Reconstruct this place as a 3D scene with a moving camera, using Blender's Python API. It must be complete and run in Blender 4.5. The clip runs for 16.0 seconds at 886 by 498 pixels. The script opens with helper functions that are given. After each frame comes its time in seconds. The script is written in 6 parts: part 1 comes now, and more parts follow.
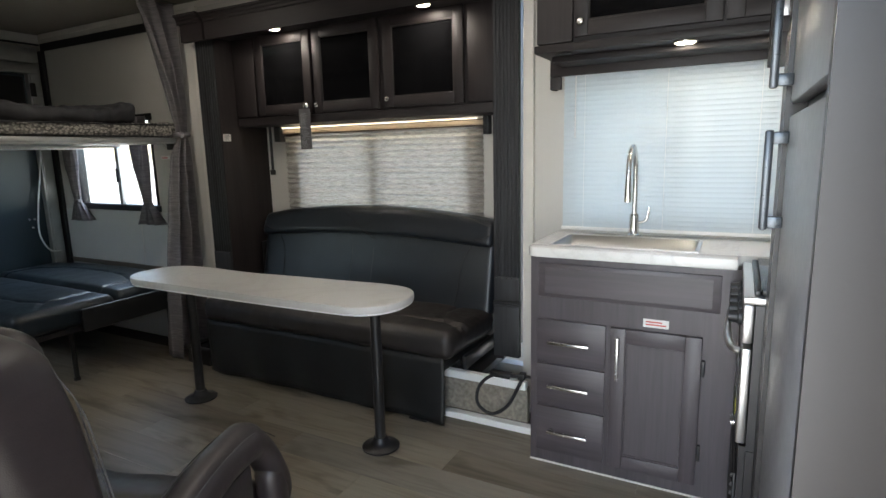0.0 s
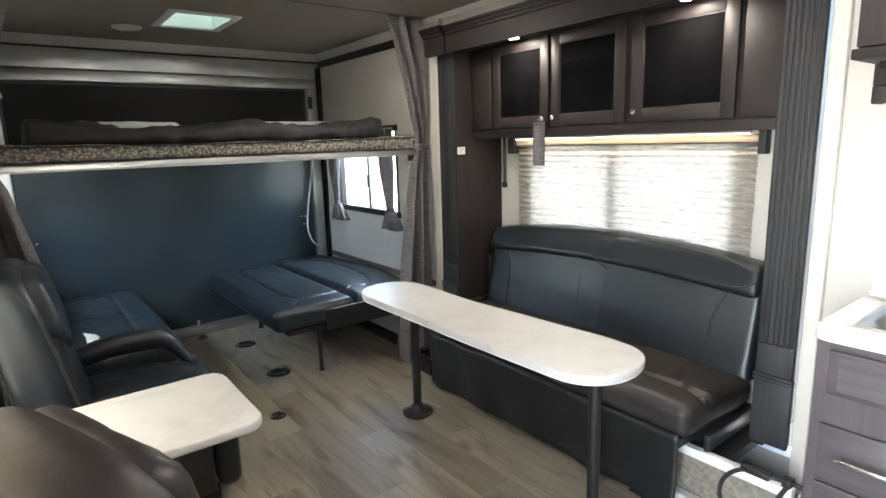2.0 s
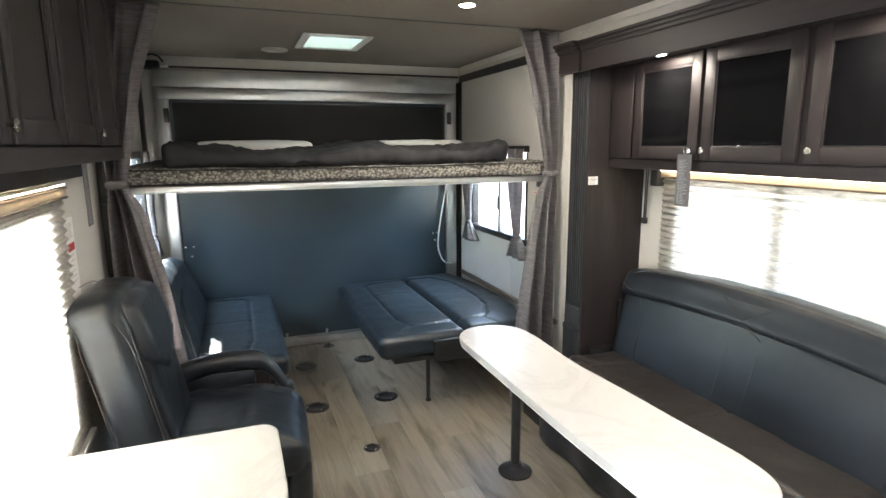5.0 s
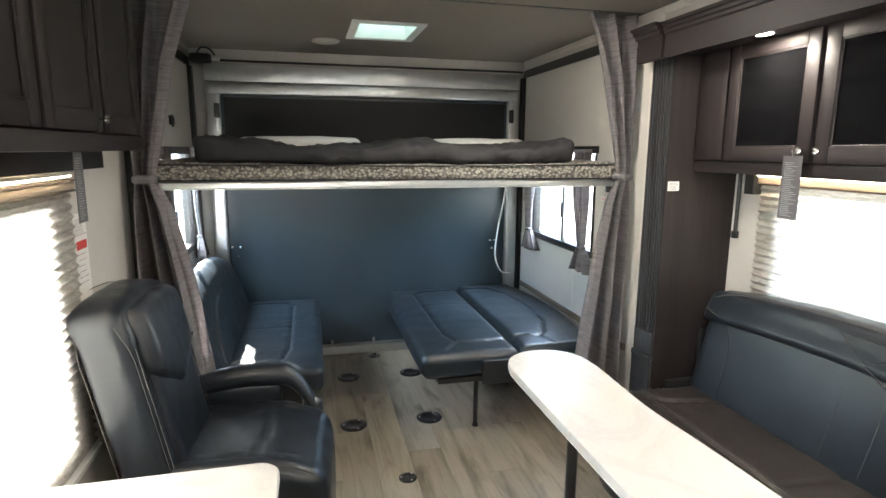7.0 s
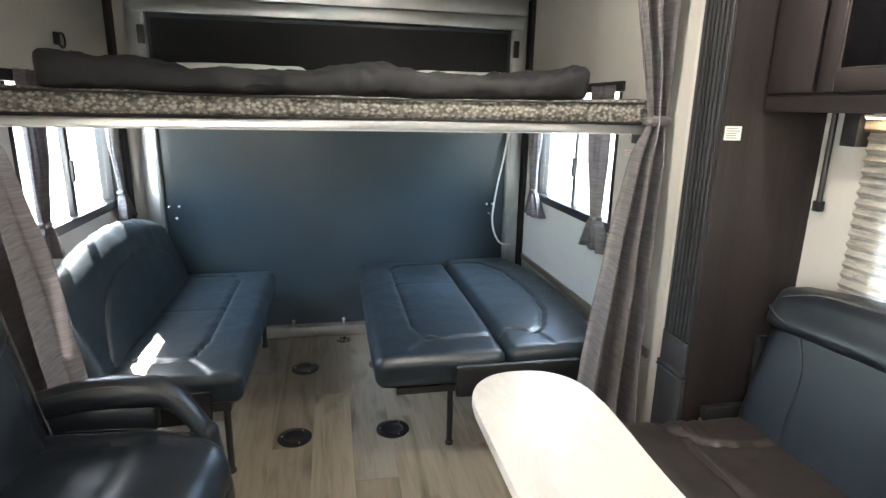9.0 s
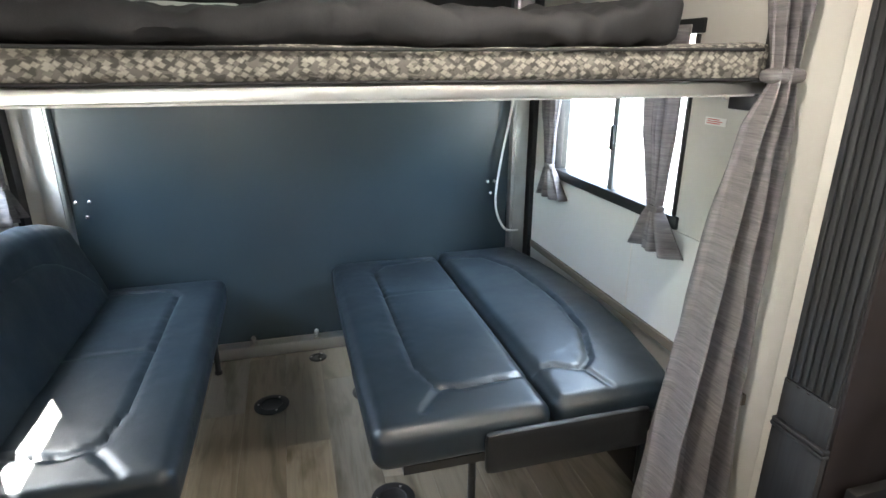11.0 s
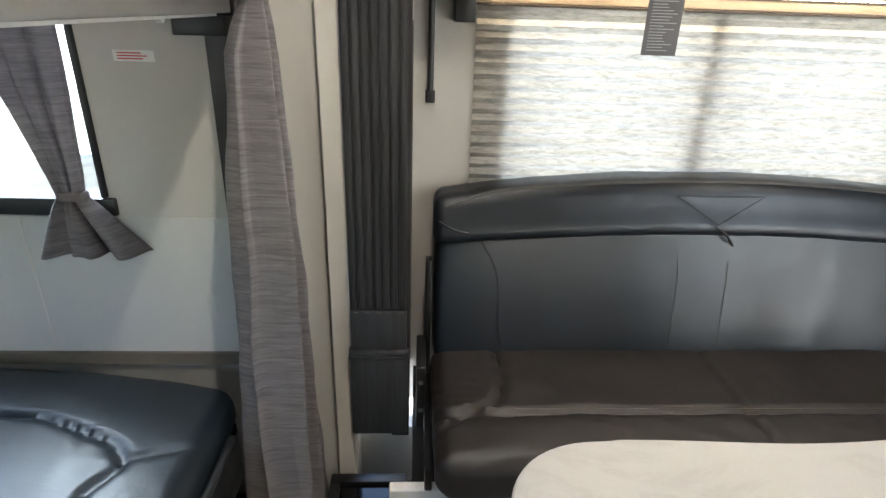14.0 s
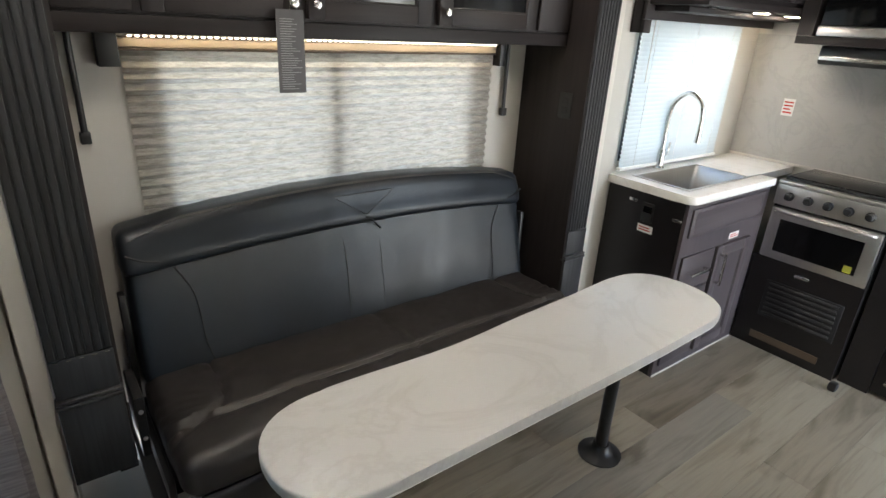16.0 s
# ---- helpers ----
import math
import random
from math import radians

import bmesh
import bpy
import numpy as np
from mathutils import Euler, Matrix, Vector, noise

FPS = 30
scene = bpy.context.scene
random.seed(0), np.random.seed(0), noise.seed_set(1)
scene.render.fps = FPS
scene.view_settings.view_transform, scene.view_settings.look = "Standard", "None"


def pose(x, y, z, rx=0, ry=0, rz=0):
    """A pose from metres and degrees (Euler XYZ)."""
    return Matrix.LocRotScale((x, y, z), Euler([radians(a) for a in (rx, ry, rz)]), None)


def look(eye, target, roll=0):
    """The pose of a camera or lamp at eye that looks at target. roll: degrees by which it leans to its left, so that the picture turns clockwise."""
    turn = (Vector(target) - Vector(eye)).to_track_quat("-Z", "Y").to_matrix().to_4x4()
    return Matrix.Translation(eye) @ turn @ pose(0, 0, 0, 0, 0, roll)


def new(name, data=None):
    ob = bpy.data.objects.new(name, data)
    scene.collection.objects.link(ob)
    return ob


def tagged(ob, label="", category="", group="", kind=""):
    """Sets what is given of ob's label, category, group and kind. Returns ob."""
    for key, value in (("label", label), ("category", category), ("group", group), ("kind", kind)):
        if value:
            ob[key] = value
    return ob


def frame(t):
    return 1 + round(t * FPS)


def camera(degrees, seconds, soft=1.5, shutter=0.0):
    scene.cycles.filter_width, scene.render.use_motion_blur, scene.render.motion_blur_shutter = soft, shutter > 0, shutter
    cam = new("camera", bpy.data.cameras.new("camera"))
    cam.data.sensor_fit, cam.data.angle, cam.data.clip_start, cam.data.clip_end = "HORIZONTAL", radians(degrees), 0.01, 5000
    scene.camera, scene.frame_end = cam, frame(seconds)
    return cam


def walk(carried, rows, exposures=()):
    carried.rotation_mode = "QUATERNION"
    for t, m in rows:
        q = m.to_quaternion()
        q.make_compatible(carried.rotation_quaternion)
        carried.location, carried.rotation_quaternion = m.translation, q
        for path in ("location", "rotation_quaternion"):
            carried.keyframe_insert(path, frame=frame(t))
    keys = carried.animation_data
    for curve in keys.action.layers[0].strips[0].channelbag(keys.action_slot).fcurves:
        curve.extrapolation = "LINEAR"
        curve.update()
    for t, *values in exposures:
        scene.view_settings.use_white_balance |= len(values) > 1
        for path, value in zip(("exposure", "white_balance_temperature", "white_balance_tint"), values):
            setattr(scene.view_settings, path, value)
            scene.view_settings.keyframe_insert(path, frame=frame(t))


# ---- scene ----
cam = camera(77.0, 16.0)
PATH = [
    (0, (1.843, 0.878, 1.319), (0.916, 2.615, 0.97), -1.4),
    (0.5, (1.728, 0.931, 1.328), (0.666, 2.591, 0.986), -1.6),
    (1, (1.686, 0.988, 1.342), (0.524, 2.579, 0.995), -1.5),
    (1.5, (1.705, 1.083, 1.433), (0.31, 2.469, 1.069), -2.0),
    (2, (1.69, 1.175, 1.496), (0.128, 2.363, 1.114), -1.7),
    (2.5, (1.595, 1.296, 1.55), (-0.037, 2.385, 1.159), -1.4),
    (3, (1.52, 1.396, 1.587), (-0.168, 2.39, 1.184), -1.3),
    (3.5, (1.504, 1.489, 1.618), (-0.241, 2.381, 1.218), -1.3),
    (4, (1.51, 1.536, 1.616), (-0.274, 2.35, 1.222), -1.6),
    (4.5, (1.55, 1.571, 1.62), (-0.263, 2.323, 1.24), -1.0),
    (5, (1.559, 1.571, 1.632), (-0.284, 2.255, 1.263), -0.4),
    (7.5, (1.097, 1.876, 1.579), (-0.822, 2.314, 1.224), 0.4),
    (8, (0.911, 2.026, 1.55), (-1.01, 2.452, 1.19), 0.5),
    (8.5, (0.771, 2.107, 1.498), (-1.149, 2.511, 1.107), 1.1),
    (9, (0.561, 2.157, 1.494), (-1.338, 2.542, 0.999), 1.2),
    (11.5, (-0.346, 2.156, 1.496), (-2.104, 2.772, 0.769), 0.1),
    (12, (-0.486, 2.199, 1.469), (-2.095, 3.118, 0.718), -0.9),
    (12.5, (-0.639, 2.244, 1.427), (-2.009, 3.495, 0.679), -0.6),
    (13, (-0.748, 2.236, 1.43), (-1.79, 3.754, 0.649), -1.0),
    (13.5, (-0.888, 2.123, 1.434), (-1.371, 3.906, 0.666), 0.7),
    (14, (-1.039, 2.091, 1.439), (-0.938, 3.921, 0.639), 2.0),
    (14.5, (-1.092, 2.009, 1.436), (-0.583, 3.779, 0.656), 2.6),
    (15, (-1.115, 1.909, 1.503), (-0.371, 3.582, 0.698), 3.2),
    (15.5, (-1.115, 1.848, 1.541), (-0.216, 3.445, 0.74), 3.2),
    (16, (-1.15, 1.812, 1.575), (-0.014, 3.272, 0.816), 3.3),
]
EXPOSURES = [(0, 2.65), (0.5, 3.15), (1.5, 3.85), (3.5, 4.4), (9.0, 4.65), (11.5, 4.75), (12.5, 4.65), (13.5, 4.25), (14.0, 3.9), (15.0, 3.9), (16, 3.3)]
walk(cam, [(t, look(eye, target, roll)) for t, eye, target, roll in PATH], EXPOSURES)

# ---- light ----
world = bpy.data.worlds.new("sky")
scene.world = world
world.use_nodes = True
sky = world.node_tree.nodes.new("ShaderNodeTexSky")
sky.sky_type, sky.sun_disc = "NISHITA", False
sun_way = Vector((0.64, 0.36, -0.76)).normalized()
sky.sun_elevation = math.asin(-sun_way.z)
sky.sun_rotation = math.atan2(-sun_way.x, -sun_way.y)
world.node_tree.nodes["Background"].inputs[1].default_value = 0.15
world.node_tree.links.new(sky.outputs[0], world.node_tree.nodes["Background"].inputs[0])
sun = new("sun", bpy.data.lights.new("sun", "SUN"))
sun.data.energy, sun.data.angle, sun.data.color = 4.0, radians(0.5), (1.0, 0.95, 0.88)
sun.matrix_world = look((0, 0, 20), Vector((0, 0, 20)) + sun_way)


def window_lamp(x0, x1, z0, z1, y, inward, watts, colour=(1.0, 0.985, 0.96)):
    """Stands in for the sky's light in a window's opening."""
    li = bpy.data.lights.new("window_lamp", "AREA")
    li.shape, li.size, li.size_y, li.energy, li.color = "RECTANGLE", x1 - x0, z1 - z0, watts, colour
    o = new("window_lamp", li)
    o.matrix_world = look(((x0 + x1) / 2, y, (z0 + z1) / 2), ((x0 + x1) / 2, y + inward, (z0 + z1) / 2))
    return o


window_lamp(-0.95, 0.65, 0.80, 1.55, 4.15, -1, 0.85)
window_lamp(1.10, 2.05, 0.90, 1.70, 3.75, -1, 0.20, (0.90, 0.97, 1.0))
window_lamp(-0.80, 0.75, 0.60, 1.50, 0.62, 1, 18)
for y, k in ((4.25, 1), (0.15, -1)):
    sky_lamp = window_lamp(-3.00, -1.50, 1.7, 2.7, y, -k, 14.0, (0.82, 0.91, 1.0))
    sky_lamp.matrix_world = look((-2.26, y, 2.25), (-2.26, y - 0.85 * k, 1.2))
window_lamp(1.20, 2.10, 0.0, 1.95, 0.20, 1, 7.0, (0.93, 0.97, 1.0))

# ---- helpers of this scene ----
UP = Vector((0, 0, 1))
rnd = random.Random(7)


def thing(name, label, category, loc=(0, 0, 0), rz=0.0, group=""):
    ob = new(name)
    ob.empty_display_size = 0.1
    ob.matrix_world = pose(*loc, 0, 0, rz)
    return tagged(ob, label, category, group)


def mesh_of(name, bm, material, smooth=None):
    me = bpy.data.meshes.new(name)
    bmesh.ops.recalc_face_normals(bm, faces=bm.faces)
    bm.to_mesh(me)
    bm.free()
    me.materials.append(material)
    if smooth is not None:
        for p in me.polygons:
            p.use_smooth = True
        me.set_sharp_from_angle(angle=radians(smooth))
    return me


def part(name, bm, material, parent=None, label="", smooth=35):
    ob = new(name, mesh_of(name, bm, material, smooth))
    ob.parent = parent
    return tagged(ob, label) if label else ob


def structure(name, bm, material, label, smooth=None):
    return tagged(new(name, mesh_of(name, bm, material, smooth)), label, "structure", kind="structure")


def box(bm, x0, x1, y0, y1, z0, z1, bevel=0.0, seg=2, m=None):
    """Adds a box between two corners, with worn edges."""
    geo = bmesh.ops.create_cube(bm, size=1.0)["verts"]
    mid = Vector(((x0 + x1) / 2, (y0 + y1) / 2, (z0 + z1) / 2))
    for v in geo:
        v.co = Vector((v.co.x * abs(x1 - x0), v.co.y * abs(y1 - y0), v.co.z * abs(z1 - z0))) + mid
    if bevel:
        edges = list({e for v in geo for e in v.link_edges})
        out = bmesh.ops.bevel(bm, geom=edges, offset=bevel, segments=seg, affect="EDGES", profile=0.5)
        geo = list({v for f in out["faces"] for v in f.verts} | {v for v in geo if v.is_valid})
    if m is not None:
        bmesh.ops.transform(bm, matrix=m, verts=geo)
    return bm


def B(*a, **k):
    return box(bmesh.new(), *a, **k)


def rod(bm, a, b, r, r2=None, seg=16):
    """Adds a round bar from a to b."""
    a, b = Vector(a), Vector(b)
    d = b - a
    m = Matrix.Translation((a + b) / 2) @ d.to_track_quat("Z", "Y").to_matrix().to_4x4()
    bmesh.ops.create_cone(bm, cap_ends=True, segments=seg, radius1=r, radius2=r if r2 is None else r2, depth=d.length, matrix=m)
    return bm


def R(*a, **k):
    return rod(bmesh.new(), *a, **k)


def ball(bm, c, r, sx=1, sy=1, sz=1, seg=14):
    bmesh.ops.create_uvsphere(bm, u_segments=seg, v_segments=max(6, seg // 2), radius=r, matrix=Matrix.Translation(c) @ Matrix.Diagonal((sx, sy, sz, 1)))
    return bm


def turned(profile, seg=28, centre=(0, 0, 0)):
    """A shape of revolution about z from (radius, height) pairs."""
    bm = bmesh.new()
    rings = []
    for r, z in profile:
        rings.append([bm.verts.new((centre[0] + r * math.cos(2 * math.pi * k / seg), centre[1] + r * math.sin(2 * math.pi * k / seg), centre[2] + z)) for k in range(seg)])
    for p, q in zip(rings, rings[1:]):
        for k in range(seg):
            bm.faces.new((p[k], p[(k + 1) % seg], q[(k + 1) % seg], q[k]))
    bm.faces.new(rings[0][::-1])
    bm.faces.new(rings[-1])
    return bm


def tube(points, r, seg=10, closed=False):
    """A bent round tube through some points, smoothed."""
    pts = [Vector(p) for p in points]
    fine = []
    n = len(pts)
    for i in range(n - 1):
        p0, p1, p2, p3 = pts[max(i - 1, 0)], pts[i], pts[i + 1], pts[min(i + 2, n - 1)]
        for s in range(6):
            u = s / 6
            fine.append(0.5 * ((2 * p1) + (p2 - p0) * u + (2 * p0 - 5 * p1 + 4 * p2 - p3) * u * u + (3 * p1 - p0 - 3 * p2 + p3) * u ** 3))
    fine.append(pts[-1])
    bm = bmesh.new()
    rings = []
    side = Vector((0, 0, 1)) if abs((fine[1] - fine[0]).normalized().z) < 0.9 else Vector((1, 0, 0))
    for i, p in enumerate(fine):
        d = (fine[min(i + 1, len(fine) - 1)] - fine[max(i - 1, 0)]).normalized()
        a = (side - d * side.dot(d)).normalized()
        side = a
        b = d.cross(a)
        rings.append([bm.verts.new(p + r * (math.cos(2 * math.pi * k / seg) * a + math.sin(2 * math.pi * k / seg) * b)) for k in range(seg)])
    for p, q in zip(rings, rings[1:]):
        for k in range(seg):
            bm.faces.new((p[k], p[(k + 1) % seg], q[(k + 1) % seg], q[k]))
    bm.faces.new(rings[0][::-1])
    bm.faces.new(rings[-1])
    return bm


def prism(outline, z0, z1, bevel=0.0, seg=2):
    """A flat plate from a closed outline in x, y."""
    bm = bmesh.new()
    low = [bm.verts.new((x, y, z0)) for x, y in outline]
    face = bm.faces.new(low)
    out = bmesh.ops.extrude_face_region(bm, geom=[face])
    for v in out["geom"]:
        if isinstance(v, bmesh.types.BMVert):
            v.co.z = z1
    if bevel:
        edges = [e for e in bm.edges if abs(e.verts[0].co.z - e.verts[1].co.z) < 1e-6]
        bmesh.ops.bevel(bm, geom=edges, offset=bevel, segments=seg, affect="EDGES", profile=0.5)
    return bm


def cushion(x0, x1, y0, y1, z0, z1, r=0.04, puff=0.01, wrinkle=0.003, step=0.025, seed=0.0, shape=None, channels=(), grooves=()):
    """A padded block: rounded edges, swollen faces, fine creases. channels: (axis, place, depth, width) sunk seams on the top."""
    bm = bmesh.new()
    size = Vector((x1 - x0, y1 - y0, z1 - z0))
    half = size / 2
    mid = Vector((x0 + x1, y0 + y1, z0 + z1)) / 2
    n = [max(3, min(120, int(s / step))) for s in size]
    r = min(r, *[h * 0.98 for h in half])
    made = {}

    def vert(i, j, k):
        key = (i, j, k)
        if key not in made:
            p = Vector((-half.x + size.x * i / n[0], -half.y + size.y * j / n[1], -half.z + size.z * k / n[2]))
            core = Vector([max(-h + r, min(h - r, c)) for c, h in zip(p, half)])
            off = p - core
            out = off.normalized() if off.length > 1e-6 else Vector((0, 0, 0))
            q = core + out * r
            u = [c / h for c, h in zip(p, half)]
            swell = (1 - u[0] ** 4) * (1 - u[1] ** 4) * u[2] + 0
            q.z += puff * swell
            q.x += puff * 0.5 * u[0] * (1 - u[1] ** 4) * (1 - u[2] ** 4)
            q.y += puff * 0.5 * u[1] * (1 - u[0] ** 4) * (1 - u[2] ** 4)
            if wrinkle:
                w = noise.noise(Vector((q.x * 9 + seed, q.y * 9, q.z * 9)))
                w2 = noise.noise(Vector((q.x * 26 + seed, q.y * 22, q.z * 22 + 5)))
                q += out * (w * wrinkle + w2 * wrinkle * 0.5) if out.length else Vector((0, 0, 0))
                q.z += 0.6 * w * wrinkle * (1 if u[2] > 0 else 0)
            for axis, place, depth, width in channels:
                if u[2] > 0.2:
                    gap = (mid + q)[axis] - place
                    along = (mid + q)[1 - axis]
                    q.z -= 1.3 * depth * math.exp(-(gap / max(width, 0.011)) ** 2)
                    q.z += 0.28 * depth * math.exp(-(gap / 0.05) ** 2) * noise.noise(Vector((along * 24 + gap * 9, place * 7, seed)))
            for path, depth, width in grooves:
                if u[2] > 0.2:
                    px, py = mid.x + q.x, mid.y + q.y
                    far = 9.0
                    for (ax, ay), (bx, by) in zip(path, path[1:]):
                        ex, ey = bx - ax, by - ay
                        f = max(0.0, min(1.0, ((px - ax) * ex + (py - ay) * ey) / (ex * ex + ey * ey)))
                        far = min(far, math.hypot(px - ax - f * ex, py - ay - f * ey))
                    q.z -= 1.3 * depth * math.exp(-(far / max(width, 0.010)) ** 2)
                    q.z += 0.32 * depth * math.exp(-(far / 0.040) ** 2) * noise.noise(Vector((px * 30, py * 30, seed)))
            q = q + mid
            if shape:
                q = shape(q)
            made[key] = bm.verts.new(q)
        return made[key]

    for axis in range(3):
        a, b = [c for c in range(3) if c != axis]
        for end in (0, n[axis]):
            for i in range(n[a]):
                for j in range(n[b]):
                    ids = []
                    for di, dj in ((0, 0), (1, 0), (1, 1), (0, 1)):
                        key = [0, 0, 0]
                        key[axis], key[a], key[b] = end, i + di, j + dj
                        ids.append(vert(*key))
                    bm.faces.new(ids)
    return bm


def pierced(bm, axis, level0, level1, u0, u1, z0, z1, holes):
    """Adds a wall with rectangular holes: axis 'y' runs along x, between two levels of y; axis 'x' the other way."""
    us = sorted({u0, u1, *[h[0] for h in holes], *[h[1] for h in holes]})
    for a, b in zip(us, us[1:]):
        zs = sorted({z0, z1, *[z for h in holes if h[0] <= a and h[1] >= b for z in h[2:]]})
        for c, d in zip(zs, zs[1:]):
            if any(h[0] <= a and h[1] >= b and h[2] <= c and h[3] >= d for h in holes):
                continue
            if axis == "y":
                box(bm, a, b, level0, level1, c, d)
            else:
                box(bm, level0, level1, a, b, c, d)
    return bm


def cloth(name, profile, height, folds, parent, material, label="", thick=0.002, rows=46, cols=120, seed=0):
    """A hanging gathered cloth. profile: rows of (height, centre, half width, depth of the folds, x offset)."""
    zs = [p[0] for p in profile][::-1]
    col = [[p[k] for p in profile][::-1] for k in range(1, 5)]
    bm = bmesh.new()
    grid = []
    for i in range(rows + 1):
        z = zs[0] + (zs[-1] - zs[0]) * i / rows
        c, w, d, xo = [float(np.interp(z, zs, k)) for k in col]
        line = []
        for j in range(cols + 1):
            u = j / cols
            wob = 0.35 * noise.noise(Vector((u * 3 + seed, z * 1.2, seed)))
            ph = 2 * math.pi * folds * (u + 0.03 * math.sin(5 * u + z * 1.5 + seed))
            x = xo + d * (math.sin(ph + wob * 2) + 0.35 * math.sin(2.3 * ph + seed)) + 0.010 * noise.noise(Vector((u * 8, z * 5, seed + 9)))
            y = c + w * (2 * u - 1) + 0.35 * w / folds * math.cos(ph)
            line.append(bm.verts.new((x, y, z)))
        grid.append(line)
    for p, q in zip(grid, grid[1:]):
        for j in range(cols):
            bm.faces.new((p[j], p[j + 1], q[j + 1], q[j]))
    ob = part(name, bm, material, parent, label, smooth=80)
    s = ob.modifiers.new("thickness", "SOLIDIFY")
    s.thickness = thick
    return ob


# ---- materials ----
def material(name, rough=0.5, metal=0.0, spec=0.5):
    m = bpy.data.materials.new(name)
    m.use_nodes = True
    nt = m.node_tree
    bsdf = nt.nodes["Principled BSDF"]
    bsdf.inputs["Roughness"].default_value = rough
    bsdf.inputs["Metallic"].default_value = metal
    bsdf.inputs["Specular IOR Level"].default_value = spec
    return m, nt, bsdf


def coords(nt, scale=(1, 1, 1), own=False):
    tc = nt.nodes.new("ShaderNodeTexCoord")
    mp = nt.nodes.new("ShaderNodeMapping")
    mp.inputs["Scale"].default_value = scale
    nt.links.new(tc.outputs["Object"], mp.inputs["Vector"])
    if own:
        info = nt.nodes.new("ShaderNodeObjectInfo")
        mul = nt.nodes.new("ShaderNodeVectorMath")
        mul.operation = "SCALE"
        mul.inputs[0].default_value = (37.0, 23.0, 11.0)
        nt.links.new(info.outputs["Random"], mul.inputs["Scale"])
        nt.links.new(mul.outputs[0], mp.inputs["Location"])
    return mp.outputs[0]


def noise_tex(nt, vec, scale, detail=5, rough=0.55, dist=0.0):
    n = nt.nodes.new("ShaderNodeTexNoise")
    n.inputs["Scale"].default_value = scale
    n.inputs["Detail"].default_value = detail
    n.inputs["Roughness"].default_value = rough
    n.inputs["Distortion"].default_value = dist
    nt.links.new(vec, n.inputs["Vector"])
    return n.outputs["Fac"]


def ramp(nt, fac, stops):
    r = nt.nodes.new("ShaderNodeValToRGB")
    while len(r.color_ramp.elements) < len(stops):
        r.color_ramp.elements.new(0.5)
    for e, (p, c) in zip(r.color_ramp.elements, stops):
        e.position, e.color = p, (*c, 1) if len(c) == 3 else c
    nt.links.new(fac, r.inputs[0])
    return r.outputs[0]


def mix(nt, fac, a, b, mode="MIX"):
    m = nt.nodes.new("ShaderNodeMix")
    m.data_type, m.blend_type = "RGBA", mode
    for sock, v in ((m.inputs[0], fac), (m.inputs[6], a), (m.inputs[7], b)):
        if hasattr(v, "links"):
            nt.links.new(v, sock)
        elif isinstance(v, (int, float)):
            sock.default_value = v
        else:
            sock.default_value = (*v, 1)
    return m.outputs[2]


def relief(nt, bsdf, height, strength=0.2, distance=0.002):
    b = nt.nodes.new("ShaderNodeBump")
    b.inputs["Strength"].default_value = strength
    b.inputs["Distance"].default_value = distance
    nt.links.new(height, b.inputs["Height"])
    nt.links.new(b.outputs[0], bsdf.inputs["Normal"])


def shade(nt, sock, lo, hi, fac):
    m = nt.nodes.new("ShaderNodeMapRange")
    m.inputs["To Min"].default_value, m.inputs["To Max"].default_value = lo, hi
    nt.links.new(fac, m.inputs["Value"])
    nt.links.new(m.outputs[0], sock)


def plain(name, colour, rough=0.5, metal=0.0, vary=0.12, scale=6.0, bump=0.05, spec=0.5):
    m, nt, bsdf = material(name, rough, metal, spec)
    v = coords(nt)
    big, small = noise_tex(nt, v, scale), noise_tex(nt, v, scale * 22, 3)
    dark = tuple(c * (1 - vary) for c in colour)
    light = tuple(min(1, c * (1 + vary)) for c in colour)
    nt.links.new(ramp(nt, big, [(0.3, dark), (0.7, light)]), bsdf.inputs["Base Color"])
    shade(nt, bsdf.inputs["Roughness"], max(0.02, rough - 0.08), min(1, rough + 0.08), small)
    relief(nt, bsdf, small, bump, 0.001)
    return m


def wood(name, dark, light, along="z", rough=0.48, bump=0.15, spec=0.32):
    """Stained wood grain that runs along one axis."""
    m, nt, bsdf = material(name, rough, 0, spec)
    s = {"x": (2, 45, 45), "y": (45, 2, 45), "z": (45, 45, 2)}[along]
    v = coords(nt, s, own=True)
    v2 = coords(nt, tuple(c * 0.18 for c in s), own=True)
    fine, broad = noise_tex(nt, v, 1.6, 6, 0.65, 0.4), noise_tex(nt, v2, 1.3, 3, 0.5, 0.6)
    a = ramp(nt, fine, [(0.3, dark), (0.72, light)])
    b = ramp(nt, broad, [(0.3, tuple(c * 0.8 for c in dark)), (0.7, tuple(c * 1.1 for c in light))])
    nt.links.new(mix(nt, 0.4, a, b), bsdf.inputs["Base Color"])
    shade(nt, bsdf.inputs["Roughness"], rough - 0.07, rough + 0.12, fine)
    relief(nt, bsdf, fine, bump, 0.0008)
    return m


